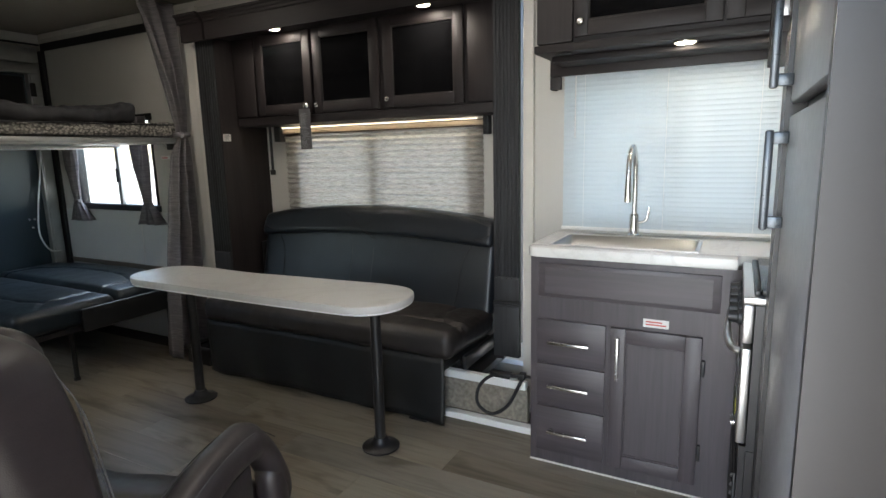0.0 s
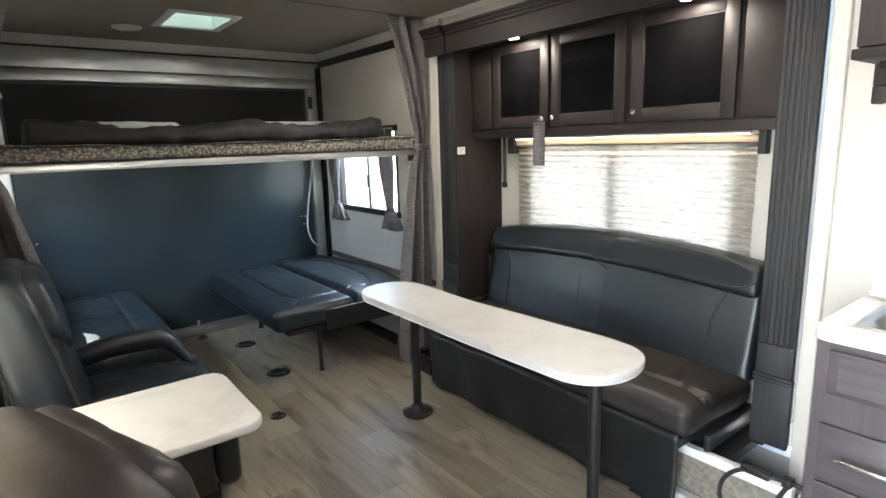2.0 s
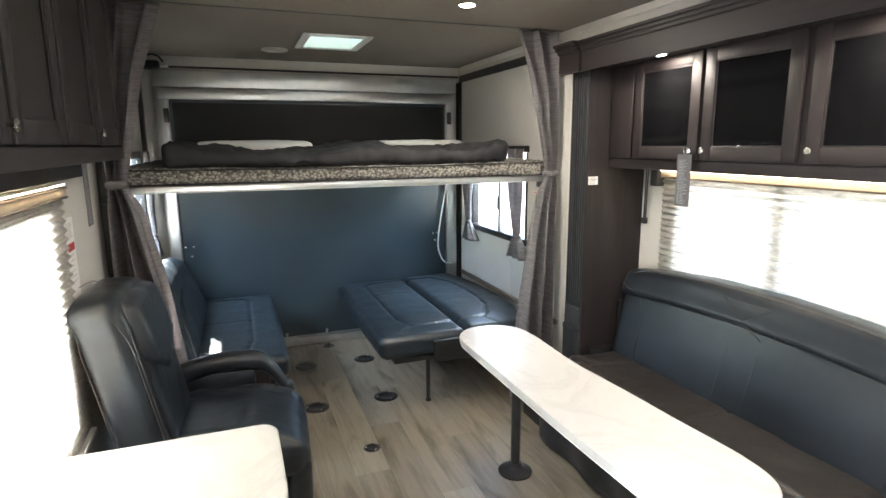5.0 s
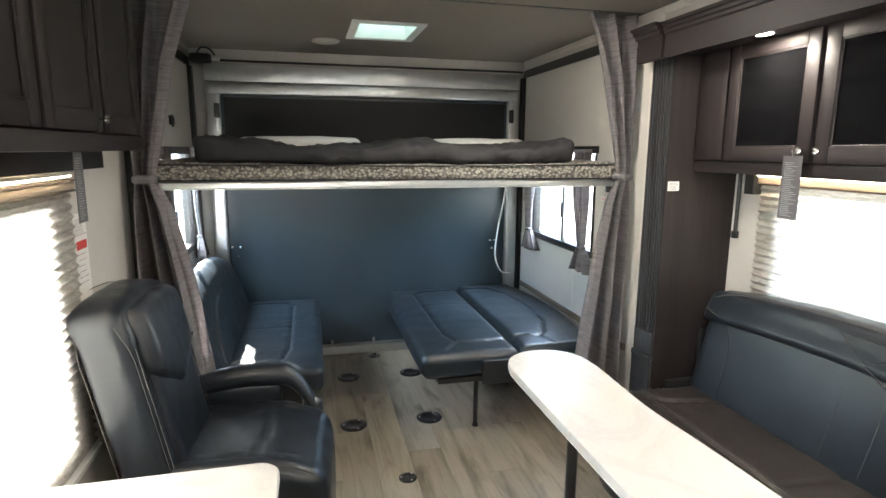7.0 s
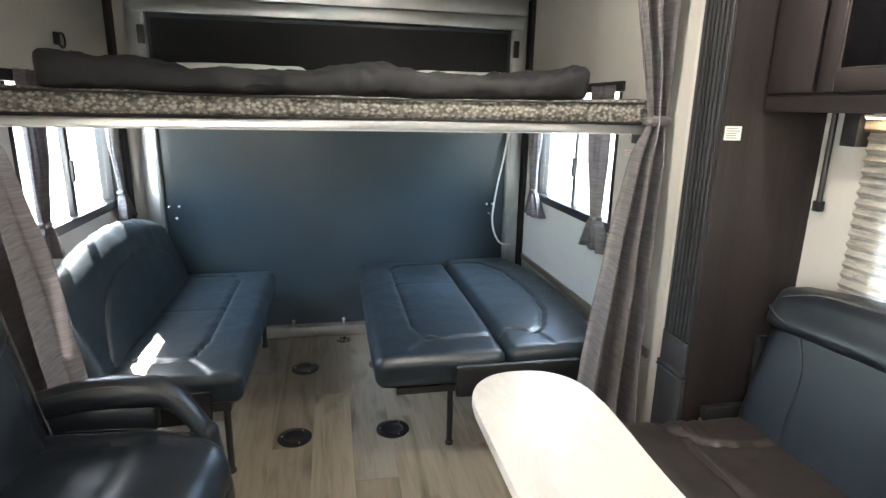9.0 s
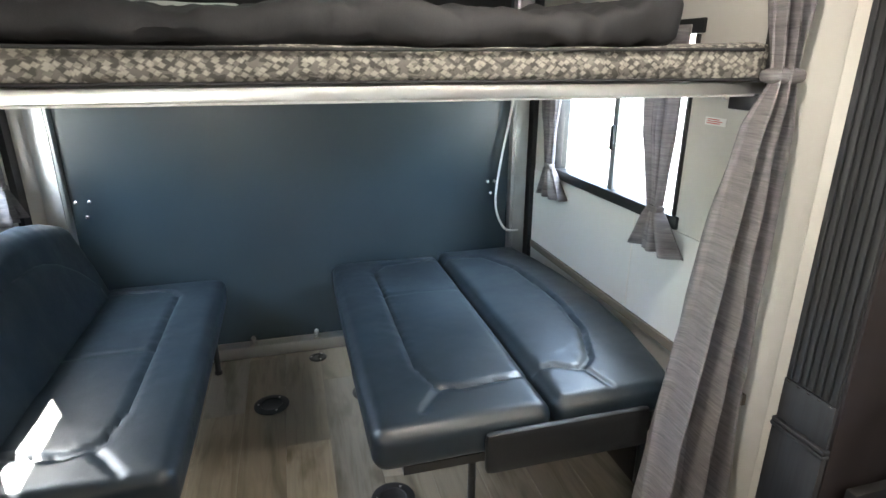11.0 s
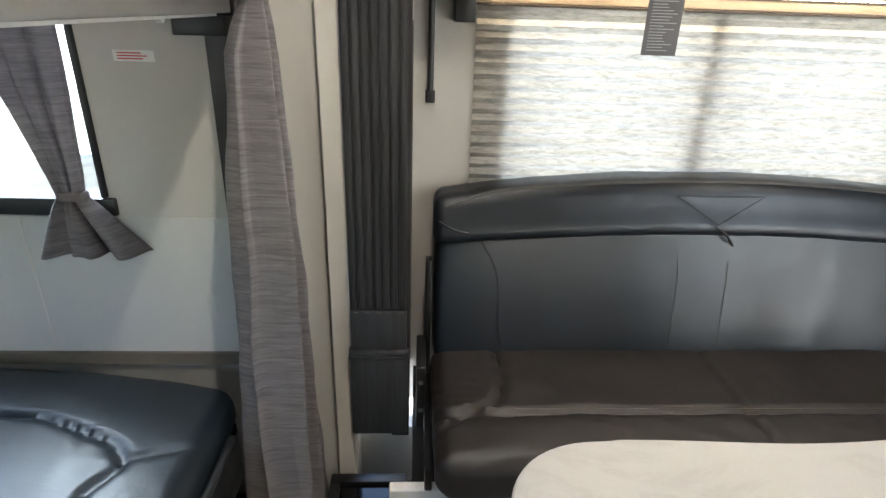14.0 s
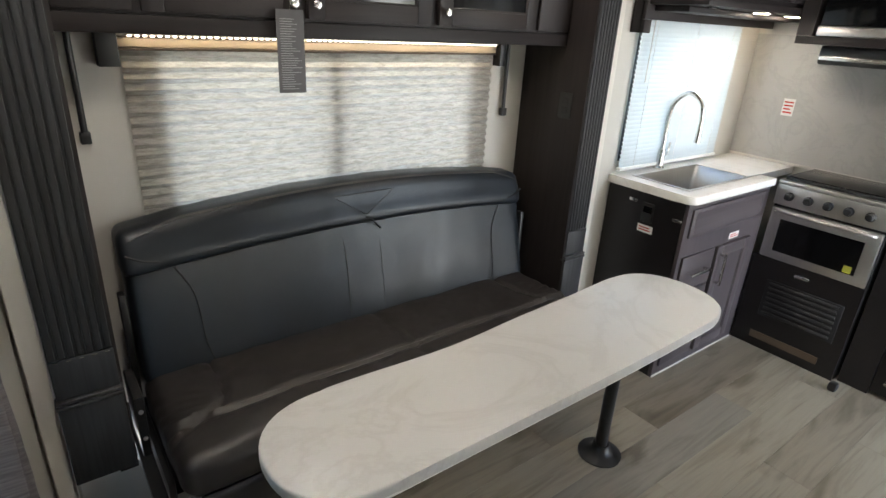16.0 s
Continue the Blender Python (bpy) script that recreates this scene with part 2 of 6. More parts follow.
def leather(name, dark, light, rough=0.36, spec=0.5):
    m, nt, bsdf = material(name, rough, 0, spec)
    v = coords(nt)
    big, mid = noise_tex(nt, v, 5, 4), noise_tex(nt, v, 34, 4, 0.6, 0.8)
    vor = nt.nodes.new("ShaderNodeTexVoronoi")
    vor.inputs["Scale"].default_value = 420
    nt.links.new(v, vor.inputs["Vector"])
    nt.links.new(ramp(nt, big, [(0.3, dark), (0.75, light)]), bsdf.inputs["Base Color"])
    shade(nt, bsdf.inputs["Roughness"], rough - 0.08, rough + 0.12, mid)
    add = nt.nodes.new("ShaderNodeMath")
    add.operation = "MULTIPLY_ADD"
    add.inputs[1].default_value = 0.25
    nt.links.new(vor.outputs["Distance"], add.inputs[0])
    nt.links.new(mid, add.inputs[2])
    relief(nt, bsdf, add.outputs[0], 0.25, 0.002)
    return m


def coated_board(name, dark, light):
    """A smooth painted board with broad clouds of tone."""
    m, nt, bsdf = material(name, 0.32)
    f = noise_tex(nt, coords(nt), 1.6, 2, 0.5)
    nt.links.new(ramp(nt, f, [(0.3, dark), (0.7, light)]), bsdf.inputs["Base Color"])
    shade(nt, bsdf.inputs["Roughness"], 0.26, 0.38, f)
    return m


def lamp_glow(name, colour, strength):
    m = bpy.data.materials.new(name)
    m.use_nodes = True
    nt = m.node_tree
    nt.nodes.remove(nt.nodes["Principled BSDF"])
    e = nt.nodes.new("ShaderNodeEmission")
    e.inputs[0].default_value, e.inputs[1].default_value = (*colour, 1), strength
    nt.links.new(e.outputs[0], nt.nodes["Material Output"].inputs[0])
    return m


def floor_material():
    m, nt, bsdf = material("vinyl_plank", 0.36)
    info = nt.nodes.new("ShaderNodeObjectInfo")
    v, v2 = coords(nt, (1.3, 16, 16), own=True), coords(nt, (3.0, 90, 90), own=True)
    v3 = coords(nt, (1.1, 4.5, 4), own=True)
    a, b, c = noise_tex(nt, v, 1.4, 6, 0.6, 1.2), noise_tex(nt, v2, 1.5, 5, 0.6), noise_tex(nt, v3, 1.7, 3, 0.5, 0.7)
    base = ramp(nt, info.outputs["Random"], [(0.0, (0.185, 0.160, 0.122)), (0.35, (0.235, 0.206, 0.158)), (0.65, (0.270, 0.242, 0.188)), (0.85, (0.215, 0.190, 0.150)), (1.0, (0.215, 0.210, 0.188))])
    grain = ramp(nt, a, [(0.28, (0.66, 0.63, 0.59)), (0.5, (0.95, 0.95, 0.95)), (0.75, (1.08, 1.07, 1.05))])
    streak = ramp(nt, b, [(0.25, (0.91, 0.90, 0.89)), (0.6, (1, 1, 1))])
    knots = ramp(nt, c, [(0.30, (0.50, 0.46, 0.41)), (0.47, (1, 1, 1))])
    out = mix(nt, 1.0, mix(nt, 1.0, mix(nt, 1.0, base, grain, "MULTIPLY"), streak, "MULTIPLY"), knots, "MULTIPLY")
    nt.links.new(out, bsdf.inputs["Base Color"])
    shade(nt, bsdf.inputs["Roughness"], 0.30, 0.46, b)
    relief(nt, bsdf, b, 0.12, 0.0008)
    return m


def curtain_material(name, k=1.0):
    """Grey linen weave with uneven horizontal slubs."""
    m, nt, bsdf = material(name, 0.85)
    v = coords(nt, (9, 9, 150))
    v2 = coords(nt, (5, 5, 60))
    a, b = noise_tex(nt, v, 1.2, 5, 0.65, 1.1), noise_tex(nt, v2, 1.1, 4, 0.6, 1.4)
    c1 = ramp(nt, a, [(0.36, (0.155 * k, 0.143 * k, 0.152 * k)), (0.64, (0.33 * k, 0.308 * k, 0.312 * k))])
    c2 = ramp(nt, b, [(0.34, (0.17 * k, 0.158 * k, 0.170 * k)), (0.66, (0.32 * k, 0.298 * k, 0.295 * k))])
    col = mix(nt, 0.5, c1, c2)
    nt.links.new(col, bsdf.inputs["Base Color"])
    tr = nt.nodes.new("ShaderNodeBsdfTranslucent")
    nt.links.new(col, tr.inputs["Color"])
    mx = nt.nodes.new("ShaderNodeMixShader")
    mx.inputs[0].default_value = 0.42
    nt.links.new(bsdf.outputs[0], mx.inputs[1])
    nt.links.new(tr.outputs[0], mx.inputs[2])
    nt.links.new(mx.outputs[0], nt.nodes["Material Output"].inputs[0])
    relief(nt, bsdf, a, 0.3, 0.0015)
    return m


def shade_fabric(name, base, gain, mottled=True):
    """Blind cloth or slats that let the daylight glow through."""
    m, nt, bsdf = material(name, 0.8)
    if mottled:
        v = coords(nt, (14, 14, 75))
        f = noise_tex(nt, v, 1.5, 5, 0.7, 0.6)
        v2 = coords(nt, (40, 40, 180))
        f2 = noise_tex(nt, v2, 1.0, 2, 0.6)
        col = ramp(nt, f, [(0.34, tuple(c * 0.62 for c in base)), (0.60, base)])
        thru = mix(nt, 0.35, ramp(nt, f, [(0.34, (0.50, 0.465, 0.41)), (0.60, (0.97, 0.925, 0.85))]), ramp(nt, f2, [(0.4, (0.45, 0.42, 0.37)), (0.6, (1, 0.96, 0.89))]))
    else:
        v = coords(nt, (3, 3, 3))
        f = noise_tex(nt, v, 2.0, 3)
        col = ramp(nt, f, [(0.3, tuple(c * 0.94 for c in base)), (0.7, base)])
        thru = ramp(nt, f, [(0.3, (0.85, 0.93, 0.95)), (0.7, (0.92, 0.98, 1.0))])
    nt.links.new(col, bsdf.inputs["Base Color"])
    tr = nt.nodes.new("ShaderNodeBsdfTranslucent")
    nt.links.new(thru, tr.inputs["Color"])
    mx = nt.nodes.new("ShaderNodeMixShader")
    mx.inputs[0].default_value = gain
    nt.links.new(bsdf.outputs[0], mx.inputs[1])
    nt.links.new(tr.outputs[0], mx.inputs[2])
    nt.links.new(mx.outputs[0], nt.nodes["Material Output"].inputs[0])
    return m


def marble_material(name, base=(0.72, 0.70, 0.66), vein=(0.50, 0.48, 0.45), rough=0.3, scale=3.0):
    m, nt, bsdf = material(name, rough)
    v = coords(nt)
    a, b = noise_tex(nt, v, scale, 6, 0.6, 1.6), noise_tex(nt, v, scale * 0.5, 4, 0.5, 0.8)
    vein_f = ramp(nt, a, [(0.46, (0, 0, 0)), (0.50, (1, 1, 1)), (0.55, (0, 0, 0))])
    cloud = ramp(nt, b, [(0.3, tuple(c * 0.90 for c in base)), (0.7, base)])
    sep = nt.nodes.new("ShaderNodeMath")
    sep.operation = "MULTIPLY"
    sep.inputs[1].default_value = 0.45
    nt.links.new(vein_f, sep.inputs[0])
    nt.links.new(mix(nt, sep.outputs[0], cloud, vein), bsdf.inputs["Base Color"])
    return m


def camo_material():
    m, nt, bsdf = material("mattress_print", 0.8)
    v = coords(nt, (1, 1, 1))
    vor = nt.nodes.new("ShaderNodeTexVoronoi")
    vor.distance = "CHEBYCHEV"
    vor.inputs["Scale"].default_value = 62
    vor.inputs["Randomness"].default_value = 1.0
    turn = nt.nodes.new("ShaderNodeMapping")
    turn.inputs["Rotation"].default_value = (radians(38), 0, 0)
    turn.inputs["Scale"].default_value = (1.0, 1.0, 1.35)
    nt.links.new(v, turn.inputs["Vector"])
    nt.links.new(turn.outputs[0], vor.inputs["Vector"])
    f = noise_tex(nt, turn.outputs[0], 34, 2, 0.5, 1.0)
    a = ramp(nt, vor.outputs["Distance"], [(0.28, (0.30, 0.28, 0.245)), (0.46, (0.042, 0.038, 0.034))])
    b = ramp(nt, f, [(0.46, (0.05, 0.046, 0.04)), (0.52, (0.26, 0.245, 0.215))])
    nt.links.new(mix(nt, 0.3, a, b), bsdf.inputs["Base Color"])
    relief(nt, bsdf, f, 0.3, 0.002)
    return m


def glass_material(name, tint=(1, 1, 1), rough=0.0):
    m, nt, bsdf = material(name, rough)
    nt.nodes.remove(bsdf)
    g = nt.nodes.new("ShaderNodeBsdfGlossy")
    g.inputs["Roughness"].default_value = 0.02
    t = nt.nodes.new("ShaderNodeBsdfTransparent")
    t.inputs[0].default_value = (*tint, 1)
    mx = nt.nodes.new("ShaderNodeMixShader")
    mx.inputs[0].default_value = 0.05
    nt.links.new(t.outputs[0], mx.inputs[1])
    nt.links.new(g.outputs[0], mx.inputs[2])
    nt.links.new(mx.outputs[0], nt.nodes["Material Output"].inputs[0])
    return m


WOOD = wood("dark_stained_wood", (0.008, 0.0062, 0.0063), (0.027, 0.0210, 0.0212))
WOOD_X = wood("dark_stained_wood_across", (0.008, 0.0062, 0.0063), (0.027, 0.0210, 0.0212), "x")
WOOD_PIL = wood("grey_black_fluted_wood", (0.012, 0.012, 0.013), (0.048, 0.049, 0.052), rough=0.45)
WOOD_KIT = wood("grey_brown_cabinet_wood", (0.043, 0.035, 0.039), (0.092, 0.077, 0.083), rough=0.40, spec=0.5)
WOOD_KITX = wood("grey_brown_cabinet_wood_across", (0.043, 0.035, 0.039), (0.092, 0.077, 0.083), "x", rough=0.40, spec=0.5)
WOOD_Y = wood("dark_stained_wood_deep", (0.009, 0.0068, 0.0068), (0.032, 0.0245, 0.0245), "y")
WALLPAPER = plain("cream_wall_panel", (0.52, 0.50, 0.46), 0.6, vary=0.05, scale=1.2, bump=0.03)
WALL_WHITE = plain("pale_lower_wall_panel", (0.56, 0.555, 0.53), 0.5, vary=0.04, scale=1.2, bump=0.03)
CEILING = plain("taupe_ceiling_panel", (0.215, 0.19, 0.16), 0.75, vary=0.06, scale=1.5, bump=0.04)
TRIM = plain("cream_trim", (0.60, 0.57, 0.52), 0.45, vary=0.04)
WHITE = plain("white_plastic", (0.78, 0.78, 0.76), 0.4, vary=0.03)
BLACK = plain("black_plastic", (0.012, 0.012, 0.013), 0.45, vary=0.2)
BLACKMETAL = plain("black_painted_steel", (0.013, 0.013, 0.014), 0.35, 0.0, vary=0.2, bump=0.02)
ALU = plain("brushed_aluminium", (0.62, 0.63, 0.63), 0.36, 1.0, vary=0.08, scale=8)
STEEL = plain("stainless_steel", (0.56, 0.55, 0.53), 0.36, 1.0, vary=0.05, scale=10)
SINK_STEEL = plain("satin_sink_steel", (0.42, 0.42, 0.41), 0.36, 1.0, vary=0.03, bump=0.0)
NICKEL = plain("brushed_nickel", (0.66, 0.65, 0.62), 0.25, 1.0, vary=0.04)
CHROME = plain("bright_screw_heads", (0.8, 0.8, 0.8), 0.15, 1.0, vary=0.02)
LEATHER = leather("blue_black_vinyl_leather", (0.0075, 0.0122, 0.0172), (0.0135, 0.0220, 0.0300), 0.34)
LEATHER_SEAT = leather("brown_black_vinyl_leather", (0.013, 0.011, 0.011), (0.024, 0.0205, 0.0195), 0.43)
LEATHER_BROWN = leather("brown_vinyl_leather", (0.017, 0.0125, 0.0135), (0.028, 0.022, 0.0235), 0.42)
LEATHER_DARK = leather("near_black_vinyl_leather", (0.0066, 0.0090, 0.0126), (0.0118, 0.0160, 0.0222), 0.33)
LEATHER_BLACK = leather("black_skirt_vinyl", (0.0045, 0.0050, 0.0058), (0.009, 0.0098, 0.011), 0.42)
THREAD = plain("pale_stitching", (0.065, 0.063, 0.062), 0.8)
# base lifted towards blue to carry the windows' reflected sheen
RAMP = coated_board("blue_sheen_board", (0.020, 0.032, 0.040), (0.029, 0.046, 0.056))
DARKPANEL = plain("black_screen_panel", (0.007, 0.007, 0.008), 0.5, vary=0.15, scale=2, spec=0.3)
SMOKED = plain("smoked_black_glass", (0.004, 0.004, 0.0045), 0.09, vary=0.1, bump=0.0, spec=0.28)
FLOOR = floor_material()
SUBFLOOR = plain("dark_floor_joint", (0.05, 0.042, 0.034), 0.7)
TABLETOP = marble_material("cream_stone_laminate", (0.55, 0.545, 0.53), (0.42, 0.41, 0.395), 0.34, 2.2)
COUNTERTOP = marble_material("white_stone_worktop", (0.78, 0.77, 0.74), (0.6, 0.58, 0.55), 0.25, 3)
SPLASH = marble_material("grey_cream_marbled_splashback", (0.43, 0.415, 0.39), (0.33, 0.32, 0.30), 0.30, 3.6)
CARPET = plain("beige_carpet", (0.23, 0.205, 0.165), 0.95, vary=0.3, scale=50, bump=0.6)
CURTAIN = curtain_material("grey_slub_linen", 1.05)
CURTAIN_SMALL = curtain_material("grey_slub_linen_lined", 0.9)
PLEAT = shade_fabric("mottled_pleated_cloth", (0.42, 0.395, 0.355), 0.17)
SLAT = shade_fabric("white_blind_slat", (0.56, 0.62, 0.65), 0.07, mottled=False)
BEDDING = plain("charcoal_quilted_cover", (0.013, 0.013, 0.015), 0.8, vary=0.25, scale=12, bump=0.3)
SHEET = plain("white_sheet", (0.75, 0.74, 0.72), 0.8, vary=0.04)
MATTRESS = camo_material()
GLASS = glass_material("clear_window_glass", (0.93, 0.96, 0.95))
RUBBER = plain("black_rubber", (0.015, 0.015, 0.016), 0.7)
TAG_GREY = plain("dark_grey_card", (0.070, 0.068, 0.072), 0.5)
PAPER = plain("white_paper", (0.74, 0.73, 0.70), 0.6, vary=0.02)
INK = plain("grey_print", (0.25, 0.25, 0.26), 0.6)
RED = plain("red_print", (0.50, 0.03, 0.02), 0.6)
BLUE = plain("blue_print", (0.03, 0.08, 0.35), 0.6)
WHITEINK = plain("pale_print", (0.28, 0.28, 0.29), 0.6)
DARK_BROWN = plain("dark_brown_rail", (0.035, 0.024, 0.018), 0.5)
PUCK_GLOW = lamp_glow("warm_lamp_disc", (1.0, 0.86, 0.66), 8)
LED_GLOW = lamp_glow("warm_led", (1.0, 0.80, 0.52), 1.2)
# emission in place of daylight coming through the skylight dome
DIFFUSER = lamp_glow("skylight_daylight_glow", (0.62, 0.95, 0.86), 0.10)
GROUND = plain("pale_gravel", (0.36, 0.34, 0.31), 0.9, vary=0.2, scale=3, bump=0.3)
RV_WHITE = plain("white_gelcoat", (0.70, 0.71, 0.71), 0.35, vary=0.03)
OUTSIDE_GREY = plain("grey_gelcoat", (0.34, 0.36, 0.36), 0.4, vary=0.05)

# ---- the place in numbers ----
XR, XF = -3.03, 2.25      # ramp door, front wall
YL, YR = 0.97, 3.43       # side walls
H = 2.27
SL, SR, SB = -1.05, 0.79, 3.77   # slide-out: inner sides and back

# ---- structure ----
def build_shell():
    structure("floor", B(XR - 0.1, XF + 0.6, YL - 0.05, YR + 0.05, -0.06, -0.005), SUBFLOOR, "dark underlay below the vinyl planks")
    bm = bmesh.new()
    pierced(bm, "y", YR, YR + 0.06, XR - 0.1, XF + 0.6, -0.06, H + 0.05, [(-1.205, 0.925, -0.06, 2.10), (-2.72, -1.80, 0.955, 1.60), (1.15, 1.99, 0.985, 1.62)])
    structure("wall_slide_side", bm, WALLPAPER, "cream panel side wall with window openings and the slide-out opening")
    bm = bmesh.new()
    pierced(bm, "y", YL - 0.06, YL, XR - 0.1, XF + 0.6, -0.06, H + 0.05, [(-2.78, -1.86, 0.93, 1.58), (-0.66, 0.62, 0.60, 1.42), (1.28, 2.02, -0.06, 1.98)])
    structure("wall_door_side", bm, WALLPAPER, "cream panel side wall with windows and an open entrance doorway")
    bm = bmesh.new()
    pierced(bm, "x", XR - 0.12, XR - 0.004, YL, YR, -0.06, H + 0.05, [(1.165, 3.297, 0.075, 1.965)])
    structure("wall_rear", bm, WALLPAPER, "cream wall round the ramp door")
    structure("wall_front", B(XF, XF + 0.06, YL, YR, -0.06, H + 0.05), WALLPAPER, "cream front wall behind the cooker and fridge")
    bm = bmesh.new()
    sx0, sx1, sy0, sy1 = -2.325, -1.905, 2.035, 2.375
    for a in ((XR - 0.12, sx0, YL - 0.06, YR + 0.06), (sx1, XF + 0.6, YL - 0.06, YR + 0.06), (sx0, sx1, YL - 0.06, sy0), (sx0, sx1, sy1, YR + 0.06)):
        box(bm, a[0], a[1], a[2], a[3], H, H + 0.06)
    structure("ceiling", bm, CEILING, "taupe ceiling panel with a square skylight opening")
    # slide-out box
    bm = bmesh.new()
    pierced(bm, "y", SB, SB + 0.05, SL - 0.06, SR + 0.06, 0.1, 2.2, [(-0.80, 0.50, 0.86, 1.46)])
    structure("wall_slide_back", bm, WALLPAPER, "pale back wall of the slide-out with its wide window opening")
    structure("wall_slide_left", B(SL - 0.05, SL, 3.385, SB, 0.27, 2.06), WOOD, "dark wood return of the slide-out by the bunk")
    structure("wall_slide_right", B(SR, SR + 0.05, 3.385, SB, 0.27, 2.06), WOOD, "dark wood return of the slide-out by the kitchen")
    structure("ceiling_slide", B(SL - 0.05, SR + 0.05, 3.336, SB, 2.030, 2.10), WOOD_X, "dark wood soffit over the sofa")
    structure("floor_slide", B(-1.04, 0.78, 3.236, SB + 0.02, 0.205, 0.243), BLACK, "dark raised slide-out floor")
    structure("trim_slide_edge", B(-1.10, 1.02, 3.20, 3.234, 0.205, 0.245, bevel=0.004), WHITE, "white front edge of the slide-out floor")
    structure("trim_lift_post_right", B(-1.50, -1.445, YR - 0.03, YR - 0.002, 0.0, 2.145), BLACK, "black lift post behind the curtain")
    structure("trim_lift_post_left", B(-1.50, -1.445, YL + 0.002, YL + 0.03, 0.0, 2.145), BLACK, "black lift post behind the curtain")
    structure("trim_panel_seam", B(-2.022, -2.016, YR - 0.0062, YR - 0.0042, 0.54, 0.93), TRIM, "thin seam in the pale wall panel")
    structure("riser_slide", B(-1.10, 1.02, 3.225, 3.26, 0.035, 0.204), CARPET, "beige carpeted riser under the slide-out")
    structure("trim_slide_floor", B(-1.16, 1.08, 3.18, 3.222, 0.001, 0.034, bevel=0.003), WHITE, "white metal strip along the floor at the slide-out")
    structure("wall_slide_closing", B(-1.3, 1.2, 3.50, 3.56, -0.06, 0.2), WALLPAPER, "closing panel under the slide-out")
    structure("wall_slide_top", B(-1.15, 0.95, 3.44, 3.85, 2.10, 2.14), WALLPAPER, "roof panel of the slide-out")
    # lower pale panel in the garage
    structure("wall_panel_garage_1", B(-3.0, -1.42, YR - 0.004, YR - 0.001, 0.0, 0.93), WALL_WHITE, "pale lower wall panel below the bunk window")
    structure("trim_bed_rail", B(-2.95, -1.36, YR - 0.016, YR - 0.004, 0.50, 0.535), plain("tan_trim", (0.16, 0.13, 0.10), 0.5), "narrow tan trim along the wall behind the bed")
    for k, (y0, y1) in enumerate(((YR - 0.012, YR - 0.001), (YL + 0.001, YL + 0.012))):
        structure("trim_wall_top", B(-3.0, -1.30, y0, y1, 2.145, 2.20), BLACK, "black lift-rail cover below the ceiling")
        structure("trim_corner_post", B(-3.035, -2.965, y0 - (0.015 if k == 0 else 0), y1 + (0.015 if k else 0), 0.0, 2.145), BLACK, "black lift post in the rear corner")
    structure("trim_ceiling_right", B(-3.0, 2.2, YR - 0.010, YR - 0.001, 2.235, 2.279), TRIM, "cream cove strip at the ceiling")
    structure("trim_ceiling_left", B(-3.0, 2.2, YL + 0.001, YL + 0.010, 2.235, 2.279), TRIM, "cream cove strip at the ceiling")
    # white strips beside the slide
    structure("trim_slide_left", B(-1.262, -1.212, 3.40, 3.429, 0.0, 2.24, bevel=0.004), TRIM, "cream edge strip beside the slide-out")
    structure("trim_slide_right", B(0.935, 0.985, 3.40, 3.429, 0.0, 2.24, bevel=0.004), TRIM, "cream edge strip beside the slide-out")


build_shell()


